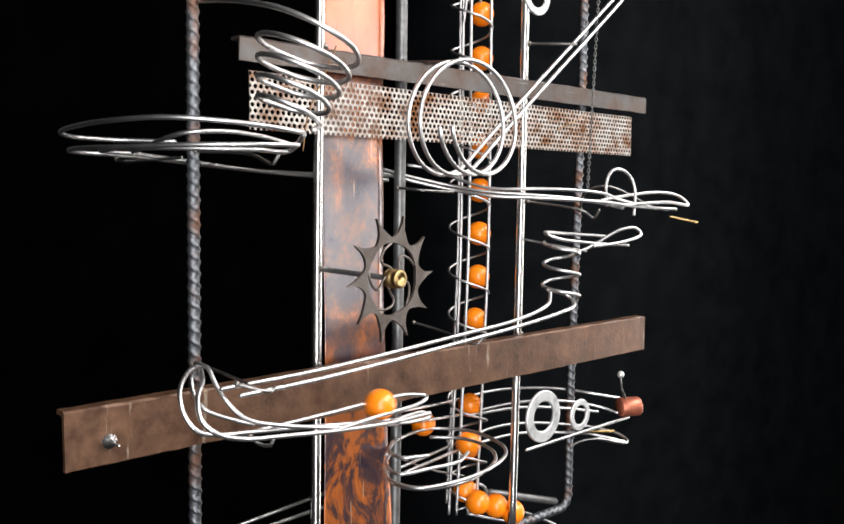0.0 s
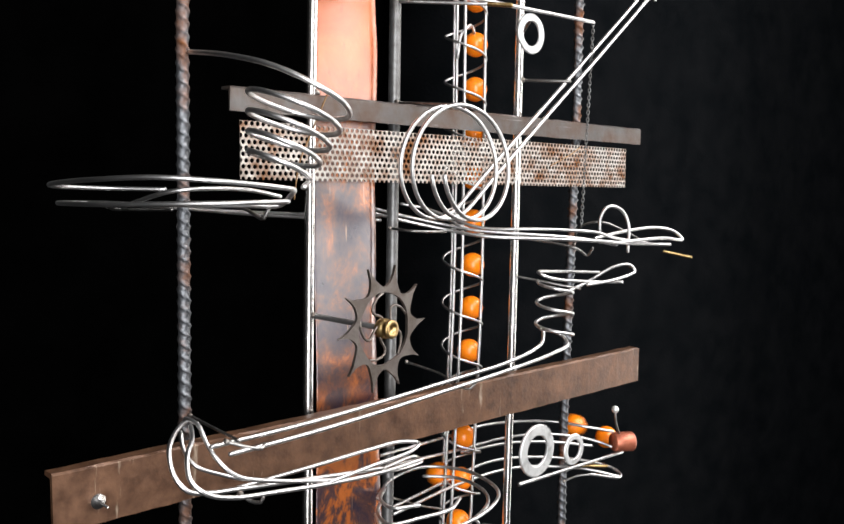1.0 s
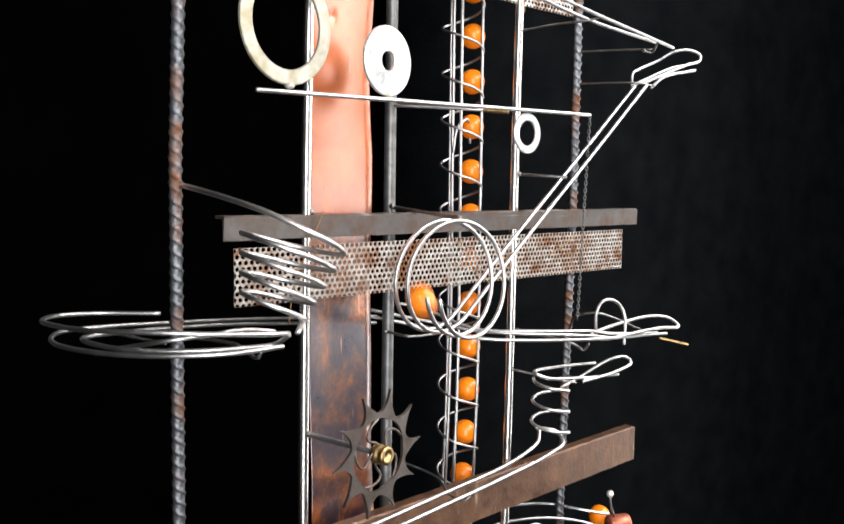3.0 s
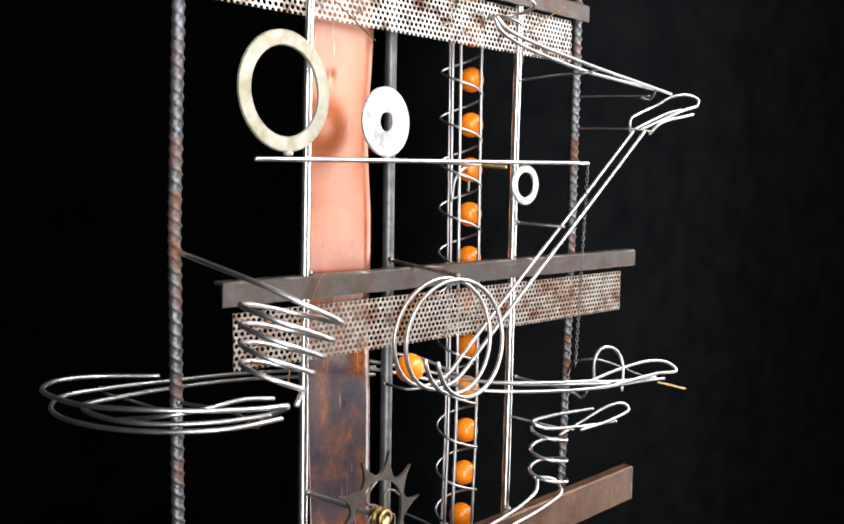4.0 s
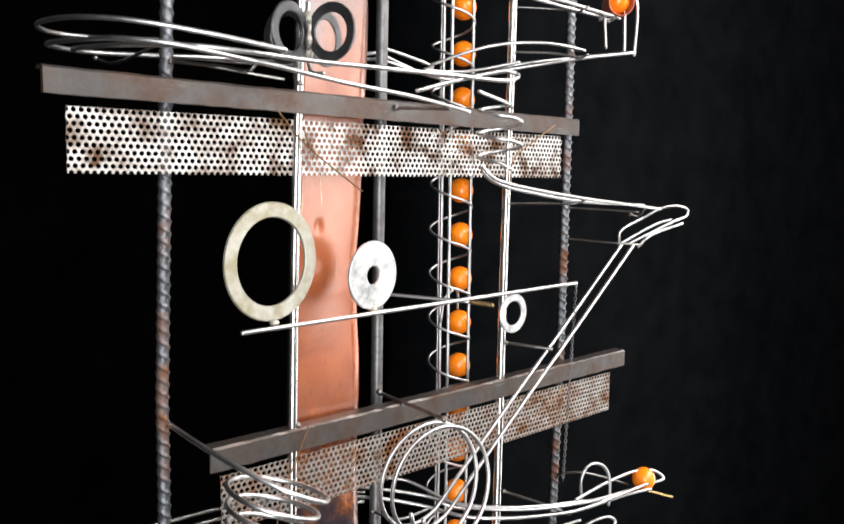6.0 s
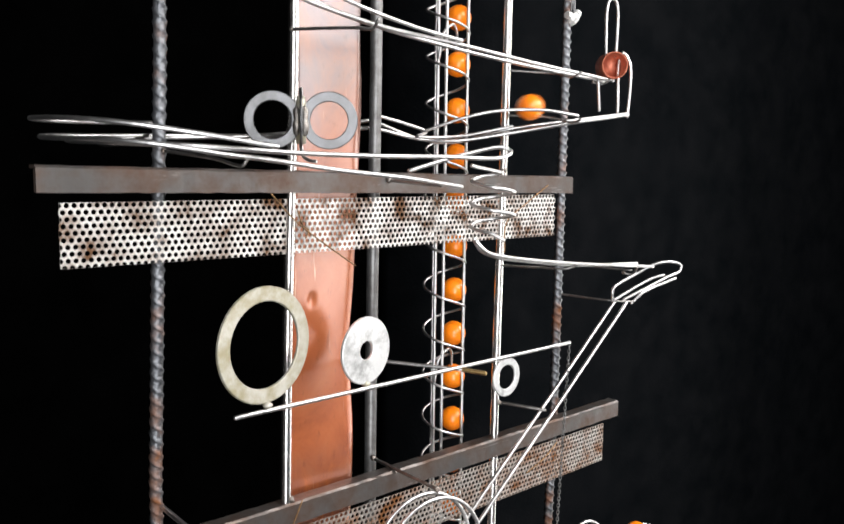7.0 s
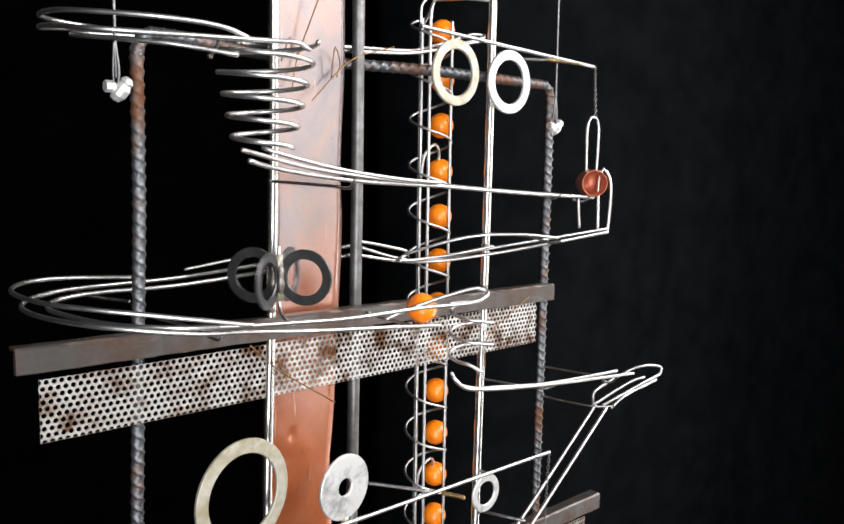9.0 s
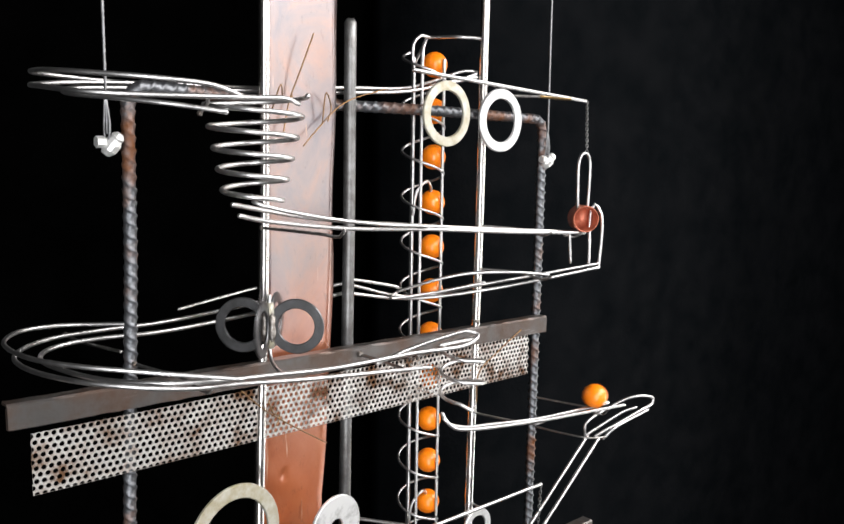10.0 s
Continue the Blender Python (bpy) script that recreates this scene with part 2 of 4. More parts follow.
def lathe(profile, sides=24):
    """Vertices and faces of a profile of (radius, height) turned about z."""
    verts, faces = [], []
    for r, z in profile:
        verts += [(r * cos(2 * pi * k / sides), r * sin(2 * pi * k / sides), z) for k in range(sides)]
    for i in range(len(profile) - 1):
        o = i * sides
        faces += [(o + k, o + (k + 1) % sides, o + sides + (k + 1) % sides, o + sides + k) for k in range(sides)]
    return verts, faces


def moved(vf, m):
    return [m @ Vector(v) for v in vf[0]], vf[1]


def ring_profile(outer, inner, thick):
    e, h = min(0.0006, thick / 3), thick / 2
    return [(inner, -h + e), (inner + e, -h), (outer - e, -h), (outer, -h + e), (outer, h - e), (outer - e, h), (inner + e, h), (inner, h - e), (inner, -h + e)]


def washer(name, outer, inner, thick, mat, parent, m, label=""):
    return add(name, mesh_of(name, *moved(lathe(ring_profile(outer, inner, thick), 40), m), mat, False), parent, label)


def angle_iron(name, x0, x1, y, ztop, height, depth, thick, mat, label, droop=0.0, skew=0.0):
    """An L section: upright face in front, flange running back along its top, with worn edges."""
    prof = [(0, -height), (0, -0.0015), (0.0015, 0), (depth, 0), (depth, -thick), (thick + 0.001, -thick), (thick, -thick - 0.001), (thick, -height)]
    rnd = random.Random(len(name) + int(1000 * ztop))
    verts, faces = [], []
    n, k = 60, len(prof)
    for i in range(n + 1):
        f = i / n
        x = x0 + (x1 - x0) * f
        for py, pz in prof:
            j = 0.0003
            verts.append((x + (rnd.uniform(-1, 1) * 0.0006 if i in (0, n) else 0), y + skew * (1 - f) + py + rnd.uniform(-j, j) * 0.5, ztop + droop * f + pz + rnd.uniform(-j, j)))
        if i:
            o = (i - 1) * k
            faces += [(o + q, o + (q + 1) % k, o + k + (q + 1) % k, o + k + q) for q in range(k)]
    faces.append(tuple(range(k))[::-1])
    faces.append(tuple(range(n * k, n * k + k)))
    me = mesh_of(name, verts, [f[::-1] for f in faces], mat, False)
    return add(name, me, SCULPTURE, label)


# ---- the dark studio ----
def slab(name, x0, x1, y0, y1, z0, z1, mat, label, category):
    v = [(x, y, z) for x in (x0, x1) for y in (y0, y1) for z in (z0, z1)]
    f = [(0, 1, 3, 2), (4, 6, 7, 5), (0, 4, 5, 1), (2, 3, 7, 6), (0, 2, 6, 4), (1, 5, 7, 3)]
    return tagged(add(name, mesh_of(name, v, f, mat, False)), label, category, kind="structure")


slab("floor", -2.6, 4.5, -2.9, 1.3, -0.1, 0.0, STUDIO, "dark painted studio floor", "floor")
slab("ceiling", -2.6, 4.5, -2.9, 1.3, 2.9, 3.0, STUDIO, "black painted studio ceiling", "ceiling")
slab("wall_north", -2.6, 4.5, 1.2, 1.3, 0.0, 2.9, STUDIO, "black painted studio wall", "wall")
slab("wall_south", -2.6, 4.5, -2.9, -2.8, 0.0, 2.9, STUDIO, "black painted studio wall", "wall")
slab("wall_west", -2.6, -2.5, -2.8, 1.2, 0.0, 2.9, STUDIO, "black painted studio wall", "wall")
slab("wall_east", 4.4, 4.5, -2.8, 1.2, 0.0, 2.9, STUDIO, "black painted studio wall", "wall")


def backdrop(label, mat, plan, seed, fold):
    """A hanging sheet along a line of (x, y) in the plan, with soft folds."""
    rnd = random.Random(seed)
    line = glide([(x, y, 0) for x, y in plan], 0.03)
    nz = 30
    folds = [(rnd.uniform(2, 14), rnd.uniform(0, 6), rnd.uniform(0.4, 1.0) * fold) for _ in range(9)]
    verts, faces = [], []
    for p in line:
        for j in range(nz + 1):
            z = 0.01 + 2.8 * j / nz
            verts.append((p.x, p.y + sum(a * sin(f * p.x + q + 0.3 * z) for f, q, a in folds), z))
    for i in range(len(line) - 1):
        for j in range(nz):
            o = i * (nz + 1) + j
            faces.append((o, o + nz + 1, o + nz + 2, o + 1))
    ob = add("backdrop", mesh_of("backdrop", verts, faces, mat))
    mod = ob.modifiers.new("thickness", "SOLIDIFY")
    mod.thickness = 0.003
    tagged(ob, label, "backdrop", kind="structure")


# falloff of light built in: darker sheet set back left, lighter one right
backdrop("unlit side of the cloth backdrop behind the sculpture, coloured black", UNLIT_CLOTH, [(-2.4, 1.15), (-0.6, 1.13), (1.2, 1.14), (1.9, 1.15)], 5, 0.004)
backdrop("lit side of the cloth backdrop, coloured a lighter dark blue-grey", LIT_CLOTH, [(1.10, 1.10), (1.13, 0.98), (1.22, 0.86), (1.42, 0.78), (1.9, 0.73), (2.6, 0.68), (3.4, 0.62), (4.3, 0.56)], 8, 0.003)

# ---- the welded sculpture: frame, uprights, cross bars ----
SCULPTURE = thing("rolling_ball_sculpture", "welded steel wire rolling ball sculpture hanging from two cables", "sculpture")


def rebar_frame():
    x0, x1, y, z0, z1, c = -0.028, 0.427, 0.016, 0.955, 1.862, 0.013
    pts = []
    for cx, cz, a0 in ((x0 + c, z1 - c, 180), (x1 - c, z1 - c, 90), (x1 - c, z0 + c, 0), (x0 + c, z0 + c, -90)):
        pts += [Vector((cx + c * cos(radians(a0 - 15 * k)), y, cz + c * sin(radians(a0 - 15 * k)))) for k in range(7)]
    pts.append(pts[0].copy())
    line = []
    for a, b in zip(pts, pts[1:]):
        n = max(1, round((b - a).length / 0.001))
        line += [a.lerp(b, i / n) for i in range(n)]
    line.append(pts[-1])

    def ribs(s, a):
        r = max(0.0, cos(2 * pi * s / 0.0090 + 2 * a)) ** 5 * 0.0017 * abs(sin(a + 0.8)) ** 0.5
        return r + 0.0009 * max(0.0, cos(2 * a + 1.6)) ** 10

    for p in line:
        f = (p.x - x0) / (x1 - x0)
        left = np.interp(p.z, [0.95, 1.44, 1.75, 1.9], [-0.003, -0.001, 0.010, 0.012])
        right = np.interp(p.z, [0.95, 1.1, 1.4, 1.9], [-0.006, -0.005, 0.004, 0.006])
        p.x += float(left * (1 - f) + right * f)
        if p.z > 1.8:
            # the top run sags to the one side and is sprung back behind the copper and the grey rod
            up = (p.z - 1.8) / 0.062
            p.z += 0.011 * up * (1 - f)
            p.y += 0.037 * up * max(0.0, cos(pi * (p.x - 0.14) / 0.30)) ** 2 if abs(p.x - 0.14) < 0.15 else 0.0
        if p.z < 1.0:
            p.z -= 0.010 * (1.0 - p.z) / 0.045
    add("rebar_frame", mesh_of("rebar_frame", *tube(line, 0.0042, 20, ribs), REBAR), SCULPTURE, "ribbed rebar bent into a rounded frame, partly rusted")


rebar_frame()


def upright(pts, radius, mat, label):
    add("upright_rod", mesh_of("upright_rod", *tube(glide(pts, 0.02), radius, 14), mat), SCULPTURE, label)


upright([(0.0715, 0.006, 0.955), (0.074, 0.006, 1.27), (0.0785, 0.006, 1.53), (0.0855, 0.006, 1.74), (0.088, 0.006, 1.92), (0.091, 0.006, 2.18)], 0.0042, ROD, "polished steel upright rod")
upright([(0.3165, 0.006, 0.955), (0.322, 0.006, 1.26), (0.3245, 0.006, 1.5), (0.3295, 0.006, 1.75), (0.3305, 0.006, 1.94), (0.333, 0.006, 2.18)], 0.0042, ROD, "polished steel upright rod")
upright([(0.1835, 0.036, 0.955), (0.188, 0.036, 1.3), (0.1895, 0.036, 1.51), (0.193, 0.036, 1.745), (0.194, 0.036, 1.938)], 0.0054, TUBE, "dull grey steel upright rod")
angle_iron("cross_bar", -0.139, 0.527, -0.008, 1.147, 0.0385, 0.012, 0.003, RUST, "brown rusted angle iron cross bar", 0.003, -0.012)
angle_iron("cross_bar", 0.0, 0.53, 0.0, 1.4, 0.018, 0.0135, 0.0022, MILL, "grey angle iron cross bar with rust bloom")
angle_iron("cross_bar", -0.11, 0.431, 0.0, 1.668, 0.0170, 0.0110, 0.0022, MILL, "grey angle iron cross bar with rust bloom", -0.011)
bar("tie_rod", (0.1865, 0.034, 1.4045), (0.191, -0.050, 1.397), 0.0016, BRACE, SCULPTURE)
bar("tie_rod", (0.326, 0.006, 1.4355), (0.348, -0.038, 1.4325), 0.0016, BRACE, SCULPTURE)
bar("tie_rod", (0.177, 0.002, 1.656), (0.181, -0.060, 1.653), 0.0014, BRACE, SCULPTURE)
bar("base_rod", (0.330, 0.05, 0.972), (0.404, 0.02, 0.953), 0.004, TUBE, SCULPTURE, "dark steel rod at the foot")


def bolt():
    prof = [(0.0, -0.004), (0.0045, -0.0038), (0.0068, -0.002), (0.0072, 0.0), (0.0072, 0.002), (0.003, 0.0021), (0.003, 0.007), (0.0012, 0.0072), (0.0012, 0.016), (0.0, 0.0162)]
    m = pose(-0.111, -0.0205, 1.124, 90)
    add("bolt", mesh_of("bolt", *moved(lathe([(0.68 * r, h) for r, h in prof], 20), m), ROD), SCULPTURE, "shiny round-headed bolt with a pin")


bolt()


def copper_panel():
    rnd = random.Random(3)
    ph = [rnd.uniform(0, 6) for _ in range(6)]
    verts, faces = [], []
    nx, nz = 40, 320
    z0, z1 = 0.96, 2.16
    for j in range(nz + 1):
        z = z0 + (z1 - z0) * j / nz
        xl = float(np.interp(z, [1.0, 1.27, 1.52, 1.74, 1.9], [0.086, 0.0875, 0.0915, 0.0985, 0.100]))
        xr = float(np.interp(z, [0.96, 1.03, 1.15, 1.27, 1.45, 1.53, 1.60, 1.74, 1.9], [0.164, 0.161, 0.155, 0.1535, 0.1555, 0.152, 0.158, 0.170, 0.1725])) + 0.0008 * sin(43 * z + ph[1])
        for i in range(nx + 1):
            f = i / nx
            x = xl + (xr - xl) * f
            y = 0.019 + 0.0010 * sin(9 * z + 3 * f + ph[2]) + 0.0004 * sin(23 * z - 4 * f + ph[3])
            y -= 0.032 * max(0.0, 1.36 - z) - 0.032 * max(0.0, 1.18 - z)
            y += (0.004 + 0.006 * min(1.0, max(0.0, (z - 1.66) / 0.1))) * (max(0, f - 0.86) / 0.14) ** 1.5 * (0.7 + 0.3 * sin(11 * z + ph[5]))
            y += 0.0016 * exp(-((x - 0.111) ** 2 + (z - 1.559) ** 2) / 0.000012)
            verts.append((x, y, z))
    for j in range(nz):
        for i in range(nx):
            o = j * (nx + 1) + i
            faces.append((o, o + 1, o + nx + 2, o + nx + 1))
    ob = add("copper_panel", mesh_of("copper_panel", verts, faces, COPPER))
    mod = ob.modifiers.new("thickness", "SOLIDIFY")
    mod.thickness, mod.offset = 0.0012, -1
    ob.parent = SCULPTURE
    tagged(ob, "tall dented copper strip with flame patina behind the rod")


copper_panel()


def perforated_strip(x0, x1, y, ztop, height, droop, seed, mat, label):
    """A strip of sheet with staggered round holes cut through it; the edge rows are cut across their holes."""
    dx, rows = 0.0050, 10
    dz = height / (rows - 0.5)
    hr, th = 0.00178, 0.0010
    rnd = random.Random(seed)
    left = {}
    verts, faces, seen = [], [], {}

    def vert(px, yy, pz, cut):
        px, pz = min(max(px, x0 + cut), x1), min(max(pz, ztop - height), ztop)
        key = (round(px, 5), yy, round(pz, 5))
        if key not in seen:
            seen[key] = len(verts)
            verts.append((px, y + yy, pz + droop * (px - x0) / (x1 - x0)))
        return seen[key]

    hexa = [(0.5, -0.34), (0.5, 0.0), (0.5, 0.34), (0.25, 0.5), (0.0, 0.66), (-0.25, 0.5), (-0.5, 0.34), (-0.5, 0.0), (-0.5, -0.34), (-0.25, -0.5), (0.0, -0.66), (0.25, -0.5)]
    for r in range(rows):
        cz = ztop - dz * (r + 0.42)
        for c in range(int((x1 - x0) / dx) + 1):
            cx = x0 + dx * (c + (0.5 if r % 2 else 0.0))
            if cx - dx / 2 > x1 - dx * 0.3:
                continue
            cut = left.setdefault(r, rnd.uniform(-0.0003, 0.0004))
            rim = []
            for yy in (0.0, th):
                out = [vert(cx + u * dx, yy, cz + w * dz, cut) for u, w in hexa]
                hole = []
                for u, w in hexa:
                    a = math.atan2(w * dz, u * dx)
                    hole.append(vert(cx + hr * cos(a), yy, cz + hr * sin(a), cut))
                rim.append((out, hole))
            (fo, fh), (bo, bh) = rim
            for k in range(12):
                q = (k + 1) % 12
                for f in ((fh[k], fo[k], fo[q], fh[q]), (bh[q], bo[q], bo[k], bh[k]), (fh[q], bh[q], bh[k], fh[k])):
                    f = tuple(dict.fromkeys(f))
                    if len(f) > 2:
                        faces.append(f)
    ob = add("perforated_strip", mesh_of("perforated_strip", verts, faces, mat, False))
    return tagged(ob, label, "metal strip", "perforated strips")


LOW_STRIP = perforated_strip(0.0105, 0.508, 0.004, 1.376, 0.0435, 0.0005, 1, PERF_RUSTY, "rusty perforated sheet metal strip below the cross bar")
HIGH_STRIP = perforated_strip(-0.0945, 0.410, 0.006, 1.644, 0.0425, -0.005, 2, PERF, "bright perforated sheet metal strip with dark rust patches")


# ---- wire tracks ----
LABELS = {"tray_mid": "wide wire curve track", "run_mid": "double wire track with an arch", "small_spiral": "small wire spiral track", "ramp_low": "straight double wire ramp",
          "catcher": "bent wire ball catcher", "basin": "round wire basin", "back_run": "rear wire track", "low_run": "lower wire track", "feed": "wire feed track", "low_left": "wire track",
          "vee": "wire turnaround", "run_up": "double wire track", "tray_up": "wide wire curve track", "run_cup": "wire track with a stop", "run_top": "long double wire track",
          "tray_top": "upper wire curve track", "loop": "double wire vertical loop with its ramp", "cone_spiral": "conical wire spiral", "lift": "rods of the ball lift"}


def track(key):
    """One welded track, a part of the sculpture; its wires are the pieces of it."""
    ob = new("wire_track")
    ob.empty_display_size = 0.01
    ob.parent = SCULPTURE
    return tagged(ob, LABELS[key])


def wire(parent, name, radius, pts, mat=None, smooth=True):
    line = glide(pts) if smooth else [Vector(p) for p in pts]
    if name == "brace":
        weld(pts[0], parent)
    return add(name, mesh_of(name, *tube(line, radius, 9), mat or (BRACE if name == "brace" else WIRE)), parent)


def weld(at, parent, size=0.0024):
    """A lumpy weld bead where a brace meets its rod."""
    rnd = random.Random(int(1e4 * (at[0] + 2 * at[1] + 3 * at[2])))
    prof = [(0.0, -1.0), (0.6, -0.75), (0.95, -0.2), (0.9, 0.3), (0.55, 0.8), (0.0, 1.0)]
    v, f = lathe([(r * size * rnd.uniform(0.85, 1.1), z * size * 0.8) for r, z in prof], 10)
    v = [Vector(p) * rnd.uniform(0.9, 1.12) for p in v]
    add("weld_bead", mesh_of("weld_bead", *moved((v, f), pose(*at, rnd.uniform(0, 60), rnd.uniform(0, 60))), WELD), parent)


def coil(c0, c1, r0, r1, turns, start, tilt=(0, 0), hand=1, step=10):
    """Points of a spiral from centre c0 to c1; start in degrees; tilt: fall of its turns per metre along x and y."""
    c0, c1 = Vector(c0), Vector(c1)
    n = int(turns * 360 / step)
    out = []
    for i in range(n + 1):
        f = i / n
        a = radians(start + hand * turns * 360 * f)
        r = r0 + (r1 - r0) * f
        d = Vector((r * cos(a), r * sin(a), 0))
        d.z = -(d.x * tilt[0] + d.y * tilt[1])
        out.append(c0.lerp(c1, f) + d)
    return out


T = track("tray_mid")
wire(T, "guard", .0017, [(-0.020, 0.062, 1.3245), (-0.060, 0.090, 1.325), (-0.086, 0.091, 1.3255), (-0.104, 0.070, 1.3265), (-0.110, 0.038, 1.328), (-0.105, -0.012, 1.330), (-0.084, -0.050, 1.3315), (-0.056, -0.070, 1.330), (-0.019, -0.080, 1.327), (0.002, -0.078, 1.325)])
wire(T, "rail", .0017, [(0.190, 0.055, 1.303), (0.122, 0.088, 1.304), (0.067, 0.1016, 1.3062), (0.010, 0.098, 1.310), (-0.049, 0.093, 1.3135), (-0.083, 0.088, 1.314), (-0.101, 0.063, 1.314), (-0.106, 0.028, 1.314), (-0.094, -0.014, 1.314), (-0.069, -0.052, 1.315), (-0.035, -0.074, 1.316), (-0.003, -0.078, 1.317)])
wire(T, "rail", .0017, [(0.181, 0.045, 1.299), (0.110, 0.075, 1.302), (0.057, 0.084, 1.3055), (0.000, 0.075, 1.310), (-0.056, 0.060, 1.3135), (-0.082, 0.053, 1.314), (-0.087, 0.028, 1.314), (-0.078, -0.010, 1.314), (-0.053, -0.037, 1.314), (-0.019, -0.053, 1.314), (0.005, -0.055, 1.314), (0.002, -0.078, 1.324)])
wire(T, "guard", .0015, [(-0.079, 0.008, 1.312), (-0.067, -0.042, 1.323), (-0.045, -0.050, 1.325), (-0.008, -0.042, 1.324), (0.016, -0.040, 1.320)])
wire(T, "brace", .0012, [(-0.047, 0.107, 1.311), (-0.048, 0.094, 1.309), (-0.046, 0.081, 1.309), (-0.039, 0.015, 1.310)])
wire(T, "brace", .0013, [(-0.030, 0.012, 1.315), (-0.009, -0.030, 1.312), (-0.004, -0.050, 1.305), (-0.001, -0.052, 1.312)])

T = track("run_mid")
wire(T, "rail", .0017, [(0.177, 0.058, 1.311), (0.200, 0.050, 1.305), (0.236, 0.028, 1.296), (0.258, 0.000, 1.290), (0.288, -0.030, 1.287), (0.328, -0.050, 1.284), (0.365, -0.058, 1.280), (0.398, -0.062, 1.275)])
wire(T, "rail", .0017, [(0.168, 0.047, 1.307), (0.196, 0.038, 1.300), (0.230, 0.012, 1.291), (0.250, -0.0195, 1.2855), (0.277, -0.044, 1.284), (0.312, -0.062, 1.2825), (0.345, -0.0725, 1.281), (0.400, -0.073, 1.277), (0.440, -0.075, 1.275), (0.467, -0.080, 1.274)])
wire(T, "guard", .0015, [(0.210, 0.050, 1.314), (0.227, 0.035, 1.310), (0.2525, -0.012, 1.293), (0.284, -0.050, 1.2925), (0.310, -0.066, 1.2915), (0.345, -0.075, 1.289), (0.378, -0.072, 1.283), (0.410, -0.070, 1.279), (0.470, -0.068, 1.273)])
wire(T, "hairpin", .0017, [(0.367, -0.058, 1.282), (0.414, -0.060, 1.288), (0.463, -0.066, 1.291), (0.485, -0.073, 1.287), (0.494, -0.078, 1.279), (0.453, -0.079, 1.281), (0.403, -0.074, 1.279), (0.378, -0.070, 1.277)])
wire(T, "arch", .0016, [(0.380, -0.055, 1.277), (0.378, -0.056, 1.301), (0.385, -0.058, 1.312), (0.396, -0.060, 1.313), (0.407, -0.063, 1.307), (0.412, -0.066, 1.294), (0.410, -0.067, 1.268)])
wire(T, "brace", .0013, [(0.333, 0.006, 1.281), (0.355, -0.045, 1.272), (0.366, -0.050, 1.265), (0.361, -0.060, 1.273)])
wire(T, "brace", .0013, [(0.184, 0.034, 1.292), (0.191, 0.010, 1.290), (0.231, 0.010, 1.289)])
wire(T, "brace", .0012, [(0.426, 0.012, 1.271), (0.395, -0.020, 1.292), (0.400, -0.040, 1.297), (0.463, -0.060, 1.273)])

T = track("small_spiral")
wire(T, "hairpin", .0016, [(0.400, -0.040, 1.246), (0.335, -0.038, 1.250), (0.298, -0.045, 1.2515), (0.304, -0.052, 1.247), (0.352, -0.060, 1.241), (0.403, -0.066, 1.238)])
wire(T, "hairpin", .0016, [(0.346, -0.040, 1.229), (0.374, -0.045, 1.238), (0.397, -0.060, 1.253), (0.412, -0.068, 1.255), (0.418, -0.071, 1.249), (0.394, -0.068, 1.242), (0.351, -0.062, 1.238)])
wire(T, "brace", .0013, [(0.323, 0.003, 1.243), (0.349, -0.035, 1.235), (0.362, -0.045, 1.232)])

T = track("ramp_low")
wire(T, "rail", .0017, [(-0.047, -0.052, 1.154), (0.041, -0.052, 1.157), (0.181, -0.052, 1.168), (0.249, -0.052, 1.174), (0.288, -0.050, 1.181), (0.303, -0.048, 1.187), (0.307, -0.045, 1.196)])
wire(T, "rail", .0017, [(-0.041, -0.066, 1.151), (0.031, -0.066, 1.154), (0.167, -0.066, 1.165), (0.233, -0.066, 1.171), (0.297, -0.066, 1.179), (0.325, -0.060, 1.184), (0.327, -0.050, 1.191), (0.303, -0.045, 1.198)])
wire(T, "brace", .0013, [(-0.040, -0.060, 1.158), (-0.027, -0.066, 1.153), (-0.018, -0.068, 1.151), (-0.014, -0.066, 1.153)])
wire(T, "brace", .0011, [(0.205, 0.034, 1.167), (0.213, 0.000, 1.161), (0.186, -0.050, 1.162), (0.188, -0.064, 1.161), (0.195, -0.066, 1.168)])
wire(T, "brace", .0011, [(-0.029, 0.010, 1.160), (-0.029, -0.020, 1.158), (-0.029, -0.056, 1.156)])

T = track("catcher")
wire(T, "rail", .0017, [(-0.044, -0.015, 1.165), (-0.061, -0.030, 1.162), (-0.072, -0.042, 1.154), (-0.073, -0.050, 1.140), (-0.066, -0.055, 1.129), (-0.049, -0.055, 1.124), (-0.029, -0.055, 1.122), (0.039, -0.055, 1.115), (0.106, -0.050, 1.107)])
wire(T, "rail", .0017, [(-0.050, -0.030, 1.164), (-0.057, -0.045, 1.159), (-0.066, -0.055, 1.152), (-0.069, -0.065, 1.139), (-0.061, -0.070, 1.130), (-0.042, -0.070, 1.123), (-0.008, -0.070, 1.119), (0.039, -0.068, 1.114), (0.094, -0.064, 1.110), (0.142, -0.055, 1.108)])
wire(T, "guard", .0016, [(-0.049, -0.020, 1.167), (-0.045, -0.030, 1.165), (-0.044, -0.040, 1.154), (-0.040, -0.050, 1.142), (-0.029, -0.055, 1.131), (-0.002, -0.060, 1.123), (0.032, -0.065, 1.117), (0.045, -0.066, 1.115)])
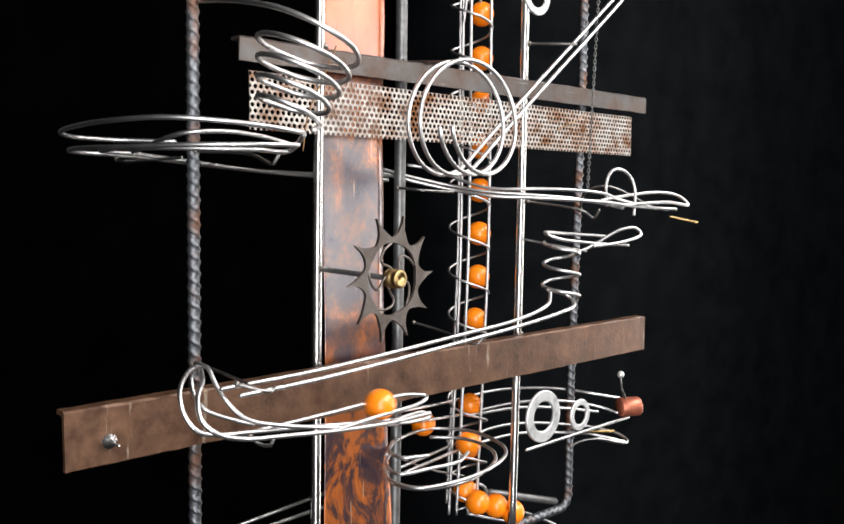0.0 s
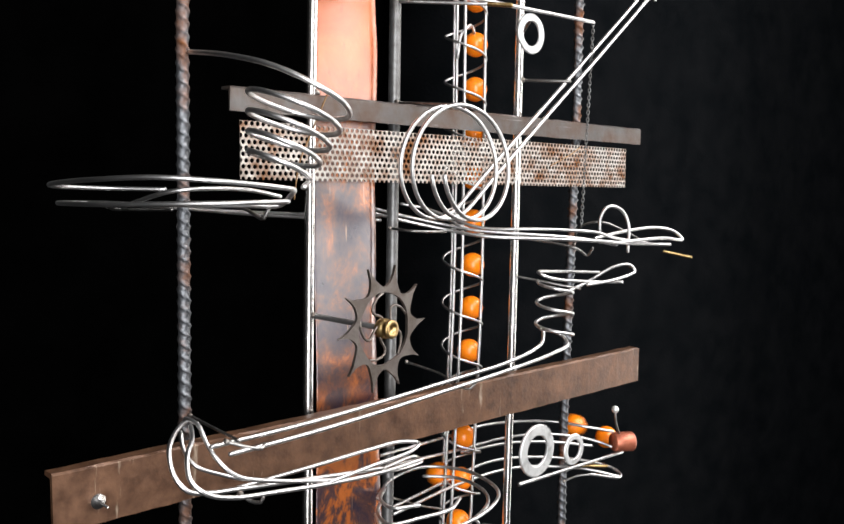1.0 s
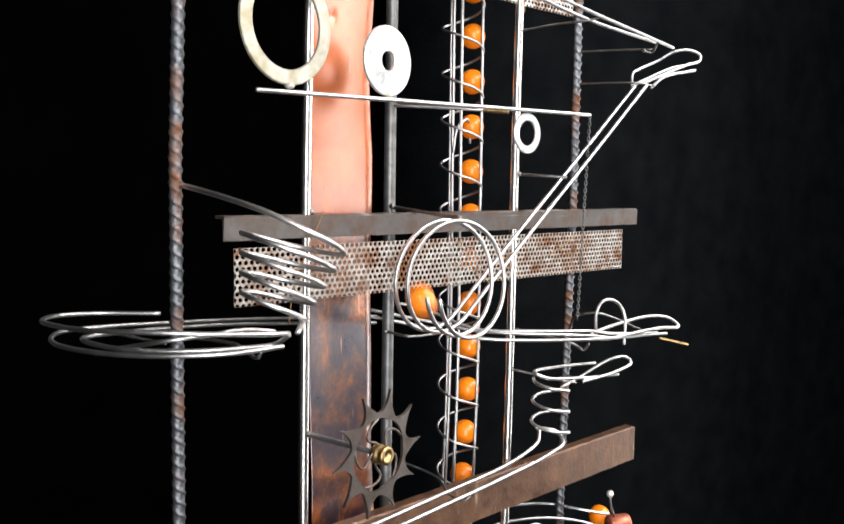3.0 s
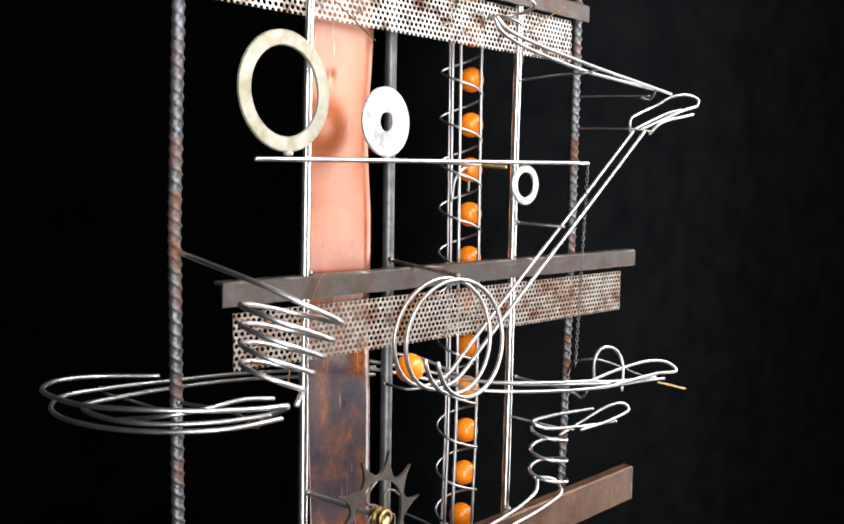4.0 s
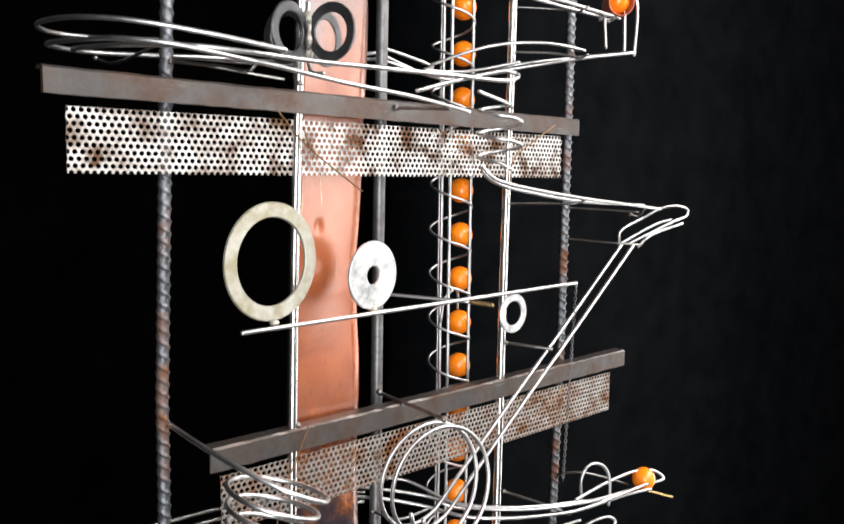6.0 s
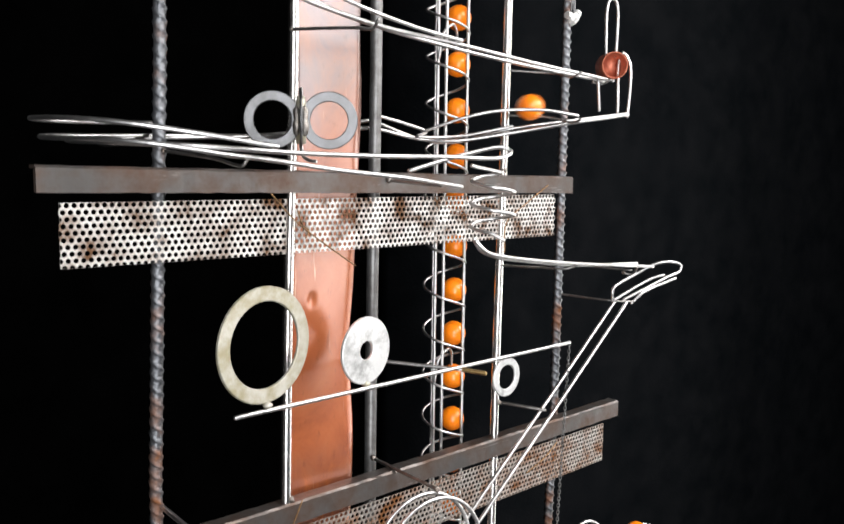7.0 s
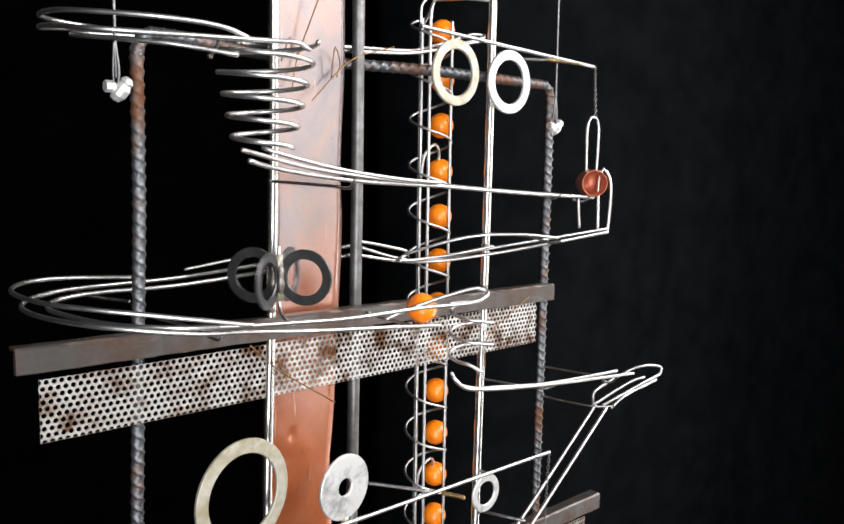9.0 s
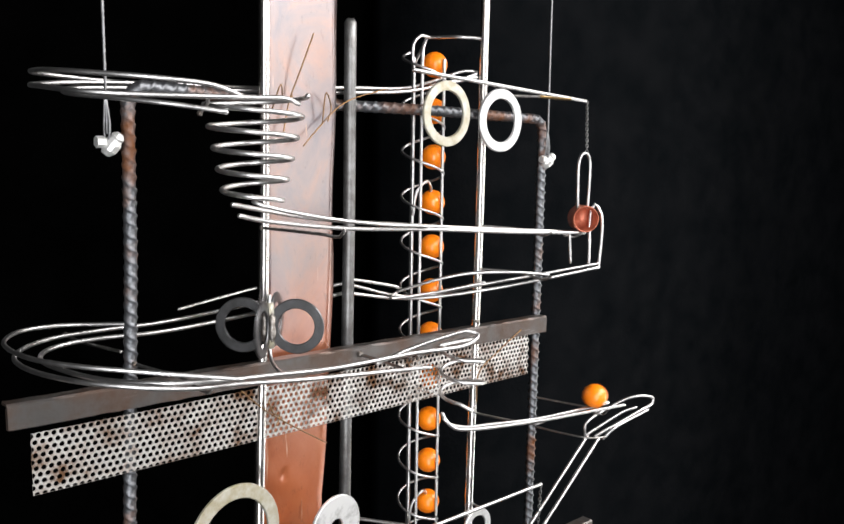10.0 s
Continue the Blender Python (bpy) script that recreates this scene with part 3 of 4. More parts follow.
wire(T, "guard", .0015, [(-0.048, -0.012, 1.156), (-0.050, -0.020, 1.145), (-0.047, -0.030, 1.136), (-0.029, -0.035, 1.127), (-0.015, -0.040, 1.122)])
wire(T, "hairpin", .0016, [(-0.020, -0.040, 1.117), (0.046, -0.045, 1.121), (0.095, -0.050, 1.125), (0.123, -0.050, 1.125), (0.139, -0.055, 1.122), (0.125, -0.060, 1.119), (0.081, -0.066, 1.118), (0.039, -0.068, 1.115)])
wire(T, "brace", .0013, [(-0.027, -0.055, 1.119), (-0.023, -0.060, 1.114), (-0.019, -0.068, 1.114), (-0.018, -0.070, 1.118)])

T = track("basin")
wire(T, "hairpin", .0016, [(0.114, -0.040, 1.103), (0.159, -0.030, 1.101), (0.161, -0.035, 1.099), (0.117, -0.050, 1.103), (0.101, -0.055, 1.108)])
wire(T, "rail", .0016, [(0.117, -0.027, 1.060), (0.101, -0.055, 1.060), (0.105, -0.081, 1.060), (0.147, -0.090, 1.060), (0.196, -0.080, 1.060), (0.231, -0.060, 1.060), (0.249, -0.031, 1.060), (0.255, 0.009, 1.060), (0.233, 0.039, 1.060), (0.185, 0.032, 1.060), (0.143, 0.001, 1.060)])
wire(T, "rail", .0016, [(0.119, -0.026, 1.055), (0.108, -0.053, 1.055), (0.115, -0.073, 1.055), (0.149, -0.084, 1.055), (0.191, -0.074, 1.055), (0.222, -0.056, 1.055), (0.241, -0.028, 1.055), (0.244, 0.006, 1.055), (0.224, 0.030, 1.055)])
wire(T, "rail", .0015, [(0.117, -0.038, 1.085), (0.097, -0.057, 1.085), (0.093, -0.076, 1.085), (0.112, -0.085, 1.085)])
wire(T, "rail", .0015, [(0.117, -0.034, 1.073), (0.099, -0.051, 1.073), (0.090, -0.076, 1.073), (0.118, -0.082, 1.073), (0.146, -0.084, 1.073), (0.171, -0.071, 1.073)])
wire(T, "brace", .0012, [(0.192, 0.040, 1.039), (0.254, 0.060, 1.010), (0.311, 0.070, 0.989)])

T = track("back_run")
wire(T, "rail", .0016, [(0.158, 0.020, 1.090), (0.291, 0.060, 1.076), (0.336, 0.060, 1.078), (0.372, 0.050, 1.078), (0.421, 0.030, 1.074), (0.440, 0.000, 1.071), (0.462, -0.020, 1.066)])
wire(T, "rail", .0016, [(0.153, 0.010, 1.083), (0.289, 0.050, 1.063), (0.361, 0.040, 1.066), (0.409, 0.020, 1.064), (0.443, -0.005, 1.057), (0.455, -0.025, 1.051)])
wire(T, "rail", .0016, [(0.286, 0.040, 1.064), (0.349, 0.030, 1.064), (0.396, 0.010, 1.060), (0.430, -0.015, 1.055)])

T = track("low_run")
wire(T, "rail", .0016, [(0.193, 0.040, 1.029), (0.282, 0.050, 1.035), (0.324, 0.045, 1.043), (0.355, 0.035, 1.045), (0.410, 0.020, 1.038), (0.437, -0.010, 1.035), (0.449, -0.030, 1.030), (0.449, -0.040, 1.026), (0.437, -0.045, 1.026), (0.396, -0.040, 1.037)])
wire(T, "rail", .0016, [(0.187, 0.030, 1.027), (0.287, 0.040, 1.032), (0.350, 0.030, 1.036), (0.397, 0.010, 1.033), (0.414, -0.020, 1.034), (0.437, -0.045, 1.027)])
wire(T, "brace", .0012, [(0.377, -0.020, 1.029), (0.386, -0.030, 1.035), (0.396, -0.040, 1.037)])

T = track("feed")
wire(T, "rail", .0016, [(0.297, 0.060, 0.971), (0.312, 0.055, 0.975), (0.337, 0.040, 0.958), (0.374, 0.030, 0.943), (0.404, 0.020, 0.927)])
wire(T, "rail", .0016, [(0.299, 0.050, 0.956), (0.324, 0.035, 0.948), (0.355, 0.025, 0.939), (0.379, 0.015, 0.928)])
wire(T, "hook", .0016, [(0.297, 0.050, 0.956), (0.297, 0.050, 0.976), (0.308, 0.050, 0.985), (0.323, 0.050, 0.979), (0.327, 0.050, 0.967)])

T = track("low_left")
wire(T, "rail", .0016, [(0.014, 0.040, 1.017), (0.098, 0.050, 1.019), (0.140, 0.055, 1.020)])
wire(T, "rail", .0016, [(0.038, 0.030, 1.014), (0.094, 0.040, 1.012), (0.137, 0.050, 1.009)])

T = track("vee")
wire(T, "guard", .0016, [(0.461, -0.034, 1.525), (0.459, -0.035, 1.541), (0.468, -0.036, 1.546), (0.492, -0.045, 1.557), (0.501, -0.055, 1.565), (0.517, -0.065, 1.568), (0.533, -0.070, 1.563), (0.531, -0.070, 1.558), (0.511, -0.066, 1.552), (0.486, -0.056, 1.541), (0.462, -0.046, 1.530)])
wire(T, "hairpin", .0016, [(0.460, -0.036, 1.529), (0.488, -0.045, 1.542), (0.507, -0.052, 1.550), (0.519, -0.058, 1.553)])
wire(T, "hairpin", .0016, [(0.471, -0.050, 1.526), (0.482, -0.056, 1.537), (0.533, -0.064, 1.549)])
wire(T, "brace", .0011, [(0.433, 0.014, 1.532), (0.441, -0.020, 1.531), (0.452, -0.045, 1.530), (0.473, -0.052, 1.528)])

T = track("run_up")
wire(T, "rail", .0016, [(0.219, -0.060, 1.609), (0.224, -0.062, 1.600), (0.244, -0.062, 1.592), (0.280, -0.060, 1.586), (0.348, -0.060, 1.577), (0.425, -0.060, 1.572), (0.463, -0.060, 1.570)])
wire(T, "rail", .0016, [(0.213, -0.068, 1.608), (0.221, -0.072, 1.599), (0.239, -0.073, 1.594), (0.333, -0.072, 1.581), (0.421, -0.070, 1.572), (0.481, -0.068, 1.566)])
wire(T, "brace", .0011, [(0.326, 0.004, 1.572), (0.331, -0.040, 1.574), (0.340, -0.066, 1.575), (0.353, -0.072, 1.580)])
wire(T, "brace", .0011, [(0.432, 0.014, 1.565), (0.446, -0.030, 1.564), (0.457, -0.058, 1.563)])
wire(T, "brace", .0012, [(0.447, -0.055, 1.561), (0.454, -0.060, 1.559), (0.449, -0.070, 1.568)])

T = track("tray_up")
wire(T, "guard", .0016, [(-0.001, 0.050, 1.698), (-0.046, 0.079, 1.698), (-0.074, 0.077, 1.698), (-0.096, 0.046, 1.698), (-0.095, -0.006, 1.697), (-0.076, -0.036, 1.695), (-0.035, -0.062, 1.689), (0.012, -0.082, 1.681)])
wire(T, "rail", .0017, [(0.203, 0.055, 1.708), (0.127, 0.084, 1.694), (0.032, 0.077, 1.690), (-0.008, 0.083, 1.689), (-0.049, 0.084, 1.688), (-0.078, 0.066, 1.687), (-0.090, 0.045, 1.686), (-0.090, 0.010, 1.685), (-0.075, -0.032, 1.684), (-0.050, -0.054, 1.681), (-0.018, -0.064, 1.676), (0.014, -0.064, 1.673), (0.072, -0.064, 1.666), (0.136, -0.065, 1.660), (0.204, -0.060, 1.652)])
wire(T, "rail", .0017, [(0.196, 0.045, 1.701), (0.108, 0.054, 1.692), (0.020, 0.054, 1.688), (-0.016, 0.065, 1.687), (-0.043, 0.068, 1.686), (-0.063, 0.060, 1.685), (-0.074, 0.041, 1.684), (-0.071, 0.004, 1.683), (-0.058, -0.032, 1.682), (-0.033, -0.057, 1.681), (-0.000, -0.068, 1.679), (0.042, -0.074, 1.677), (0.086, -0.083, 1.676), (0.156, -0.086, 1.676), (0.216, -0.092, 1.676), (0.230, -0.089, 1.681), (0.224, -0.084, 1.684), (0.202, -0.075, 1.680), (0.175, -0.066, 1.673), (0.146, -0.060, 1.665)])
wire(T, "guard", .0014, [(0.182, 0.171, 1.690), (0.121, 0.143, 1.690), (0.070, 0.118, 1.690)])
wire(T, "brace", .0012, [(-0.035, 0.099, 1.686), (-0.029, 0.092, 1.682), (-0.029, 0.012, 1.688)])
wire(T, "brace", .0012, [(-0.020, 0.010, 1.678), (-0.004, -0.030, 1.673), (0.000, -0.060, 1.669), (0.003, -0.062, 1.674)])

T = track("run_cup")
wire(T, "rail", .0016, [(0.203, 0.055, 1.708), (0.261, 0.045, 1.691), (0.294, 0.035, 1.690), (0.320, -0.005, 1.702), (0.371, -0.035, 1.711), (0.432, -0.062, 1.720)])
wire(T, "rail", .0016, [(0.196, 0.045, 1.701), (0.252, 0.035, 1.691), (0.280, 0.020, 1.691), (0.317, -0.015, 1.699), (0.359, -0.045, 1.708), (0.421, -0.070, 1.718)])
wire(T, "guard", .0015, [(0.200, 0.050, 1.713), (0.234, 0.045, 1.706), (0.258, 0.040, 1.699), (0.238, 0.030, 1.694), (0.280, 0.020, 1.695), (0.322, -0.010, 1.705)])
wire(T, "brace", .0012, [(0.330, 0.003, 1.716), (0.353, -0.030, 1.714), (0.361, -0.050, 1.709), (0.363, -0.058, 1.712)])
wire(T, "guard", .0015, [(0.246, 0.030, 1.699), (0.271, 0.000, 1.712), (0.292, -0.020, 1.718), (0.323, -0.045, 1.719), (0.358, -0.058, 1.715)])
wire(T, "stop", .0016, [(0.432, -0.062, 1.717), (0.435, -0.062, 1.757), (0.435, -0.060, 1.770), (0.430, -0.056, 1.779), (0.427, -0.054, 1.773), (0.421, -0.058, 1.720)])
wire(T, "stop", .0015, [(0.402, -0.050, 1.722), (0.399, -0.050, 1.748), (0.399, -0.050, 1.752)])

T = track("run_top")
wire(T, "rail", .0017, [(0.023, -0.062, 1.787), (0.046, -0.056, 1.782), (0.121, -0.050, 1.772), (0.211, -0.050, 1.766), (0.310, -0.052, 1.758), (0.416, -0.055, 1.751)])
wire(T, "rail", .0017, [(0.022, -0.055, 1.794), (0.093, -0.034, 1.781), (0.137, -0.030, 1.775), (0.207, -0.028, 1.768), (0.296, -0.032, 1.760), (0.416, -0.045, 1.751)])
wire(T, "guard", .0015, [(0.035, -0.060, 1.796), (0.041, -0.065, 1.793), (0.094, -0.060, 1.782), (0.160, -0.055, 1.773), (0.208, -0.053, 1.769)])
wire(T, "brace", .0013, [(0.083, 0.004, 1.770), (0.096, -0.030, 1.769), (0.104, -0.050, 1.768), (0.109, -0.060, 1.767), (0.109, -0.066, 1.773)])
wire(T, "brace", .0011, [(0.331, 0.004, 1.758), (0.359, -0.030, 1.755), (0.359, -0.050, 1.751), (0.361, -0.058, 1.755)])
wire(T, "brace", .0012, [(0.398, -0.045, 1.749), (0.405, -0.050, 1.747), (0.407, -0.058, 1.751)])

T = track("tray_top")
wire(T, "guard", .0017, [(0.031, -0.055, 1.866), (0.011, -0.055, 1.872), (-0.024, -0.050, 1.875), (-0.053, -0.030, 1.877), (-0.075, 0.000, 1.879), (-0.072, 0.040, 1.880), (-0.053, 0.060, 1.880), (-0.011, 0.060, 1.878), (0.039, 0.050, 1.877)])
wire(T, "rail", .0017, [(0.066, -0.070, 1.862), (0.052, -0.075, 1.865), (0.034, -0.070, 1.865), (-0.029, -0.060, 1.864), (-0.071, -0.040, 1.865), (-0.082, 0.000, 1.869), (-0.075, 0.030, 1.871), (-0.042, 0.050, 1.875), (0.029, 0.055, 1.878), (0.111, 0.055, 1.879), (0.203, 0.055, 1.884), (0.280, 0.055, 1.888), (0.299, 0.045, 1.894), (0.336, 0.035, 1.906), (0.346, 0.030, 1.905), (0.333, 0.028, 1.900), (0.294, 0.040, 1.890)])
wire(T, "rail", .0017, [(0.016, -0.060, 1.855), (0.003, -0.055, 1.857), (-0.022, -0.045, 1.860), (-0.046, -0.020, 1.863), (-0.061, 0.010, 1.866), (-0.048, 0.035, 1.870), (0.022, 0.043, 1.874), (0.103, 0.043, 1.876), (0.194, 0.043, 1.879), (0.269, 0.043, 1.884), (0.303, 0.035, 1.891), (0.341, 0.025, 1.900)])
wire(T, "brace", .0014, [(0.002, -0.050, 1.854), (0.005, -0.055, 1.861), (0.003, -0.060, 1.865)])

# conical spiral over the middle tray
T = track("cone_spiral")
spiral = coil((0.0148, -0.065, 1.387), (0.003, -0.058, 1.338), 0.0345, 0.021, 4.0, -34, (0.317, -0.07))
wire(T, "spiral", 0.0019, [(-0.026, 0.012, 1.422), (-0.023, -0.035, 1.415), (-0.013, -0.072, 1.406), (0.005, -0.094, 1.394), (0.027, -0.098, 1.383)] + spiral + [(0.004, -0.085, 1.3265)])

# spiral over the upper run
T = track("cone_spiral")
wire(T, "spiral", 0.0018, coil((0.047, -0.045, 1.868), (0.043, -0.048, 1.796), 0.036, 0.020, 5.0, -40))

# spiral from the upper tray to the turnaround
T = track("small_spiral")
wire(T, "spiral", 0.0016, [(0.215, -0.060, 1.669)] + coil((0.258, -0.045, 1.662), (0.258, -0.045, 1.612), 0.0185, 0.0195, 2.55, 20) + [(0.250, -0.066, 1.606)])

# small spiral over the low ramp
T = track("small_spiral")
wire(T, "spiral", 0.0016, coil((0.322, -0.046, 1.242), (0.322, -0.046, 1.190), 0.0165, 0.018, 2.6, 120))


def loop_wire(parent, dy):
    r, cx, cz = 0.0465, 0.178, 1.349
    pts = [(0.462, -0.036 + dy, 1.528), (0.377, -0.034 + dy, 1.4565), (0.2955, -0.032 + dy, 1.389), (0.2295, -0.030 + dy, 1.333)]
    for k in range(-42, 441, 9):
        a = radians(k)
        pts.append((cx - r * sin(a), -0.029 + dy - 0.036 * max(0, k) / 360, cz - r * cos(a)))
    wire(parent, "rail", 0.0018, pts)


T = track("loop")
loop_wire(T, 0.0)
loop_wire(T, -0.014)

for at in ((0.1865, 0.026, 1.4045), (0.0755, -0.001, 1.2255), (0.191, -0.052, 1.397), (0.326, 0.000, 1.4355), (0.177, -0.004, 1.656), (0.3235, 0.001, 1.402), (0.079, 0.001, 1.402), (0.0825, 0.001, 1.670), (0.3275, 0.001, 1.664), (0.323, 0.001, 1.148), (0.0735, 0.001, 1.148)):
    weld((at[0], at[1] + 0.003, at[2]), SCULPTURE, 0.0034)

# ---- ball lift: guide rods, turning screw ----
LX, LY, LZ, PITCH, RISE = 0.2965, 0.052, 1.2475, 0.0441, 0.0046
T = track("lift")
for px, py in ((0.278, 0.046), (0.283, 0.040), (0.3075, 0.036), (0.300, 0.072)):
    wire(T, "guide_rod", 0.0016, [(px - 0.0125, py, 0.965), (px - 0.004, py, 1.13), (px, py, 1.23), (px, py, 1.5), (px, py, 1.915)])
wire(T, "hook", 0.0016, [(0.276, 0.046, 1.912), (0.277, 0.046, 1.928), (0.286, 0.046, 1.936), (0.300, 0.05, 1.936), (0.310, 0.02, 1.935), (0.331, 0.006, 1.934)])
wire(T, "hook", 0.0016, [(0.283, 0.040, 1.912), (0.284, 0.040, 1.925), (0.292, 0.045, 1.933), (0.300, 0.06, 1.925), (0.300, 0.072, 1.91)])
for hz in (1.478, 1.79):
    wire(T, "hook", 0.0015, [(0.278, 0.045, hz - 0.022), (0.280, 0.042, hz), (0.290, 0.040, hz + 0.010), (0.302, 0.046, hz + 0.004), (0.306, 0.05, hz - 0.012)])
LIFT = thing("lift_screw", "turning steel wire helix that lifts the balls", "lift screw", (LX, LY, LZ))
turns = 22.0
add("helix", mesh_of("helix", *tube(coil((0, 0, 15.6 * PITCH - 0.012), (0, 0, (15.6 - turns) * PITCH - 0.012), 0.0205, 0.0205, turns, 69, step=15), 0.0013, 8), WIRE), LIFT)


def ball_mesh():
    bm = bmesh.new()
    bmesh.ops.create_uvsphere(bm, u_segments=36, v_segments=20, radius=0.01225)
    me = bpy.data.meshes.new("ball")
    bm.to_mesh(me)
    bm.free()
    me.materials.append(ORANGE)
    me.polygons.foreach_set("use_smooth", [True] * len(me.polygons))
    return me


BALL = ball_mesh()


def ball(at, label="glossy orange steel ball riding the lift"):
    ob = add("ball", BALL)
    ob.location = at
    return tagged(ob, label, "ball", "orange balls")



def lift_place(z):
    """A ball's place on the lift, whose foot leans a little."""
    return LX + BX + min(0.0, z - 1.22) * 0.068, LY + BY, z


BX, BY = 0.0120, -0.002
LIFTED = [(k, ball(lift_place(LZ + k * PITCH))) for k in range(-6, 15)]
for bx, by, bz in ((0.291, 0.03, 0.9755), (0.3095, 0.022, 0.970), (0.3265, 0.014, 0.9615)):
    ball((bx, by, bz), "glossy orange steel ball waiting in the feed track")


# ---- toothed wheel ----
def gear():
    g = thing("toothed_wheel", "dark cut steel wheel with hooked spikes on a brass hub", "gear wheel", (0.0925, -0.064, 1.2213))
    m0 = pose(0, 0, 0, 90, 0, 7.5)
    n = 10
    verts, faces = [], []
    seg = 16
    for layer in (-0.0012, 0.0012):
        for i in range(n * seg):
            a = 2 * pi * i / (n * seg)
            f = (i % seg) / seg
            d = min(f, 1 - f) * 2
            r = 0.0315 + 0.0175 * (1 - (1 - (1 - d) ** 2) ** 0.5) ** 0.9
            skew = 0.06 * (1 - d) ** 4
            verts.append((r * cos(a + skew), r * sin(a + skew), layer))
        for i in range(n * seg):
            a = 2 * pi * i / (n * seg)
            r = 0.0268 + 0.0012 * abs(sin(2.5 * a))
            verts.append((r * cos(a), r * sin(a), layer))
    N = n * seg
    for i in range(N):
        j = (i + 1) % N
        faces += [(i, j, N + j, N + i), (3 * N + i, 3 * N + j, 2 * N + j, 2 * N + i), (2 * N + i, 2 * N + j, j, i), (N + i, N + j, 3 * N + j, 3 * N + i)]
    add("toothed_rim", mesh_of("toothed_rim", *moved((verts, faces), m0), GEAR, False), g, "dark steel rim with hooked spikes")
    for k in range(5):
        a0 = radians(72 * k + 20)
        pts = []
        for i in range(9):
            f = i / 8
            r = 0.007 + 0.020 * f
            a = a0 + 0.9 * sin(pi * f) * 0.8
            pts.append(m0 @ Vector((r * cos(a), r * sin(a), 0)))
        add("spoke", mesh_of("spoke", *tube(pts, 0.0010, 8), GEAR), g)
    hub = [(0.0, -0.003), (0.0085, -0.003), (0.009, -0.002), (0.009, 0.003), (0.0075, 0.0035), (0.0075, 0.006), (0.0085, 0.0065), (0.0085, 0.009), (0.006, 0.0095), (0.004, 0.009), (0.004, 0.007), (0.0, 0.007)]
    add("hub", mesh_of("hub", *moved(lathe([(0.85 * r, z) for r, z in hub], 24), m0), BRASS), g, "ringed brass hub")
    axle = straight((-0.0175, 0.068, 0.004), (0.0, 0.003, 0.0))
    add("axle", mesh_of("axle", *tube(axle, 0.0022, 10), TUBE), g)


gear()


# ---- levers with rings ----
def screw(name, a, b, radius, parent):
    line = straight(a, b, 0.0005)
    add(name, mesh_of(name, *tube(line, radius, 10, lambda s, q: 0.0004 * cos(2 * pi * s / 0.0012 + q)), BRASS), parent, "threaded brass screw")


def chain(name, a, b, parent=None, label="", category=""):
    """Fine chain of links, each turned against the next."""
    a, b = Vector(a), Vector(b)
    d = (b - a).normalized()
    n = int((b - a).length / 0.0036)
    u = d.orthogonal().normalized()
    verts, faces = [], []
    for i in range(n):
        c = a + (b - a) * ((i + 0.5) / n)
        w = u if i % 2 else d.cross(u)
        line = [c + d * 0.0026 * cos(2 * pi * k / 10) + w * 0.0013 * sin(2 * pi * k / 10) for k in range(11)]
        v, f = tube(line, 0.0004, 5)
        faces += [tuple(q + len(verts) for q in face) for face in f]
        verts += v
    ob = add(name, mesh_of(name, verts, faces, TUBE), parent, label)
    return tagged(ob, label, category) if category else ob


FACE = pose(0, 0, 0, 90)
lever = thing("balance_lever", "thin steel balance rod carrying a large ring and a disc", "lever", (0.249, -0.035, 1.490))
add("arm", mesh_of("arm", *tube(straight((-0.236, 0.011, -0.001), (0.137, -0.001, 0.004)), 0.0018, 9), WIRE), lever)
washer("ring", 0.0435, 0.0325, 0.003, HORN, lever, pose(-0.2095, 0.013, 0.048, 90, 0, 8), "large yellowed flat ring")
washer("disc", 0.0275, 0.0075, 0.003, WASHER, lever, pose(-0.1165, 0.010, 0.031, 90, 0, 7), "mottled zinc disc with a round hole")
screw("pivot_screw", (-0.011, 0.003, -0.0005), (0.0, -0.014, -0.0025), 0.0020, lever)
bar("pivot_rod", (-0.062, 0.07, 0.004), (-0.011, 0.003, -0.0005), 0.0016, WIRE, lever)
for bx, bz in ((-0.2095, 0.003), (-0.1165, 0.003)):
    m = pose(bx, 0.010, bz)
    add("weld", mesh_of("weld", *moved(lathe([(0.0, -0.002), (0.003, -0.001), (0.004, 0.001), (0.0015, 0.003), (0, 0.0035)], 10), m), HORN), lever)
small_ring = thing("steel_washer", "small flat steel washer welded to the upright", "washer", (0.299, -0.0295, 1.4723))
washer("ring", 0.0185, 0.0115, 0.0025, WASHER, small_ring, pose(0, 0, 0, 90))
bar("stem", (0.004, 0.0, 0.018), (0.026, 0.034, 0.006), 0.0012, BRACE, small_ring)
chain("chain", (0.386, -0.036, 1.494), (0.377, -0.034, 1.292), None, "fine steel chain hanging from the balance rod", "chain")

top_lever = thing("hanging_lever", "thin steel balance rod with two rings hanging under it", "lever", (0.385, -0.022, 1.889))
add("arm", mesh_of("arm", *tube(straight((-0.168, 0.002, 0.008), (0.072, 0.002, -0.008)), 0.0018, 9), WIRE), top_lever)
washer("ring", 0.0285, 0.0200, 0.003, HORN, top_lever, pose(-0.128, 0.002, -0.027, 90), "yellowed flat ring")
washer("ring", 0.0290, 0.0200, 0.003, WASHER, top_lever, pose(-0.058, 0.002, -0.031, 90), "pale zinc flat ring")
screw("pivot_screw", (0.0, 0.004, -0.006), (0.045, 0.002, -0.0065), 0.0020, top_lever)
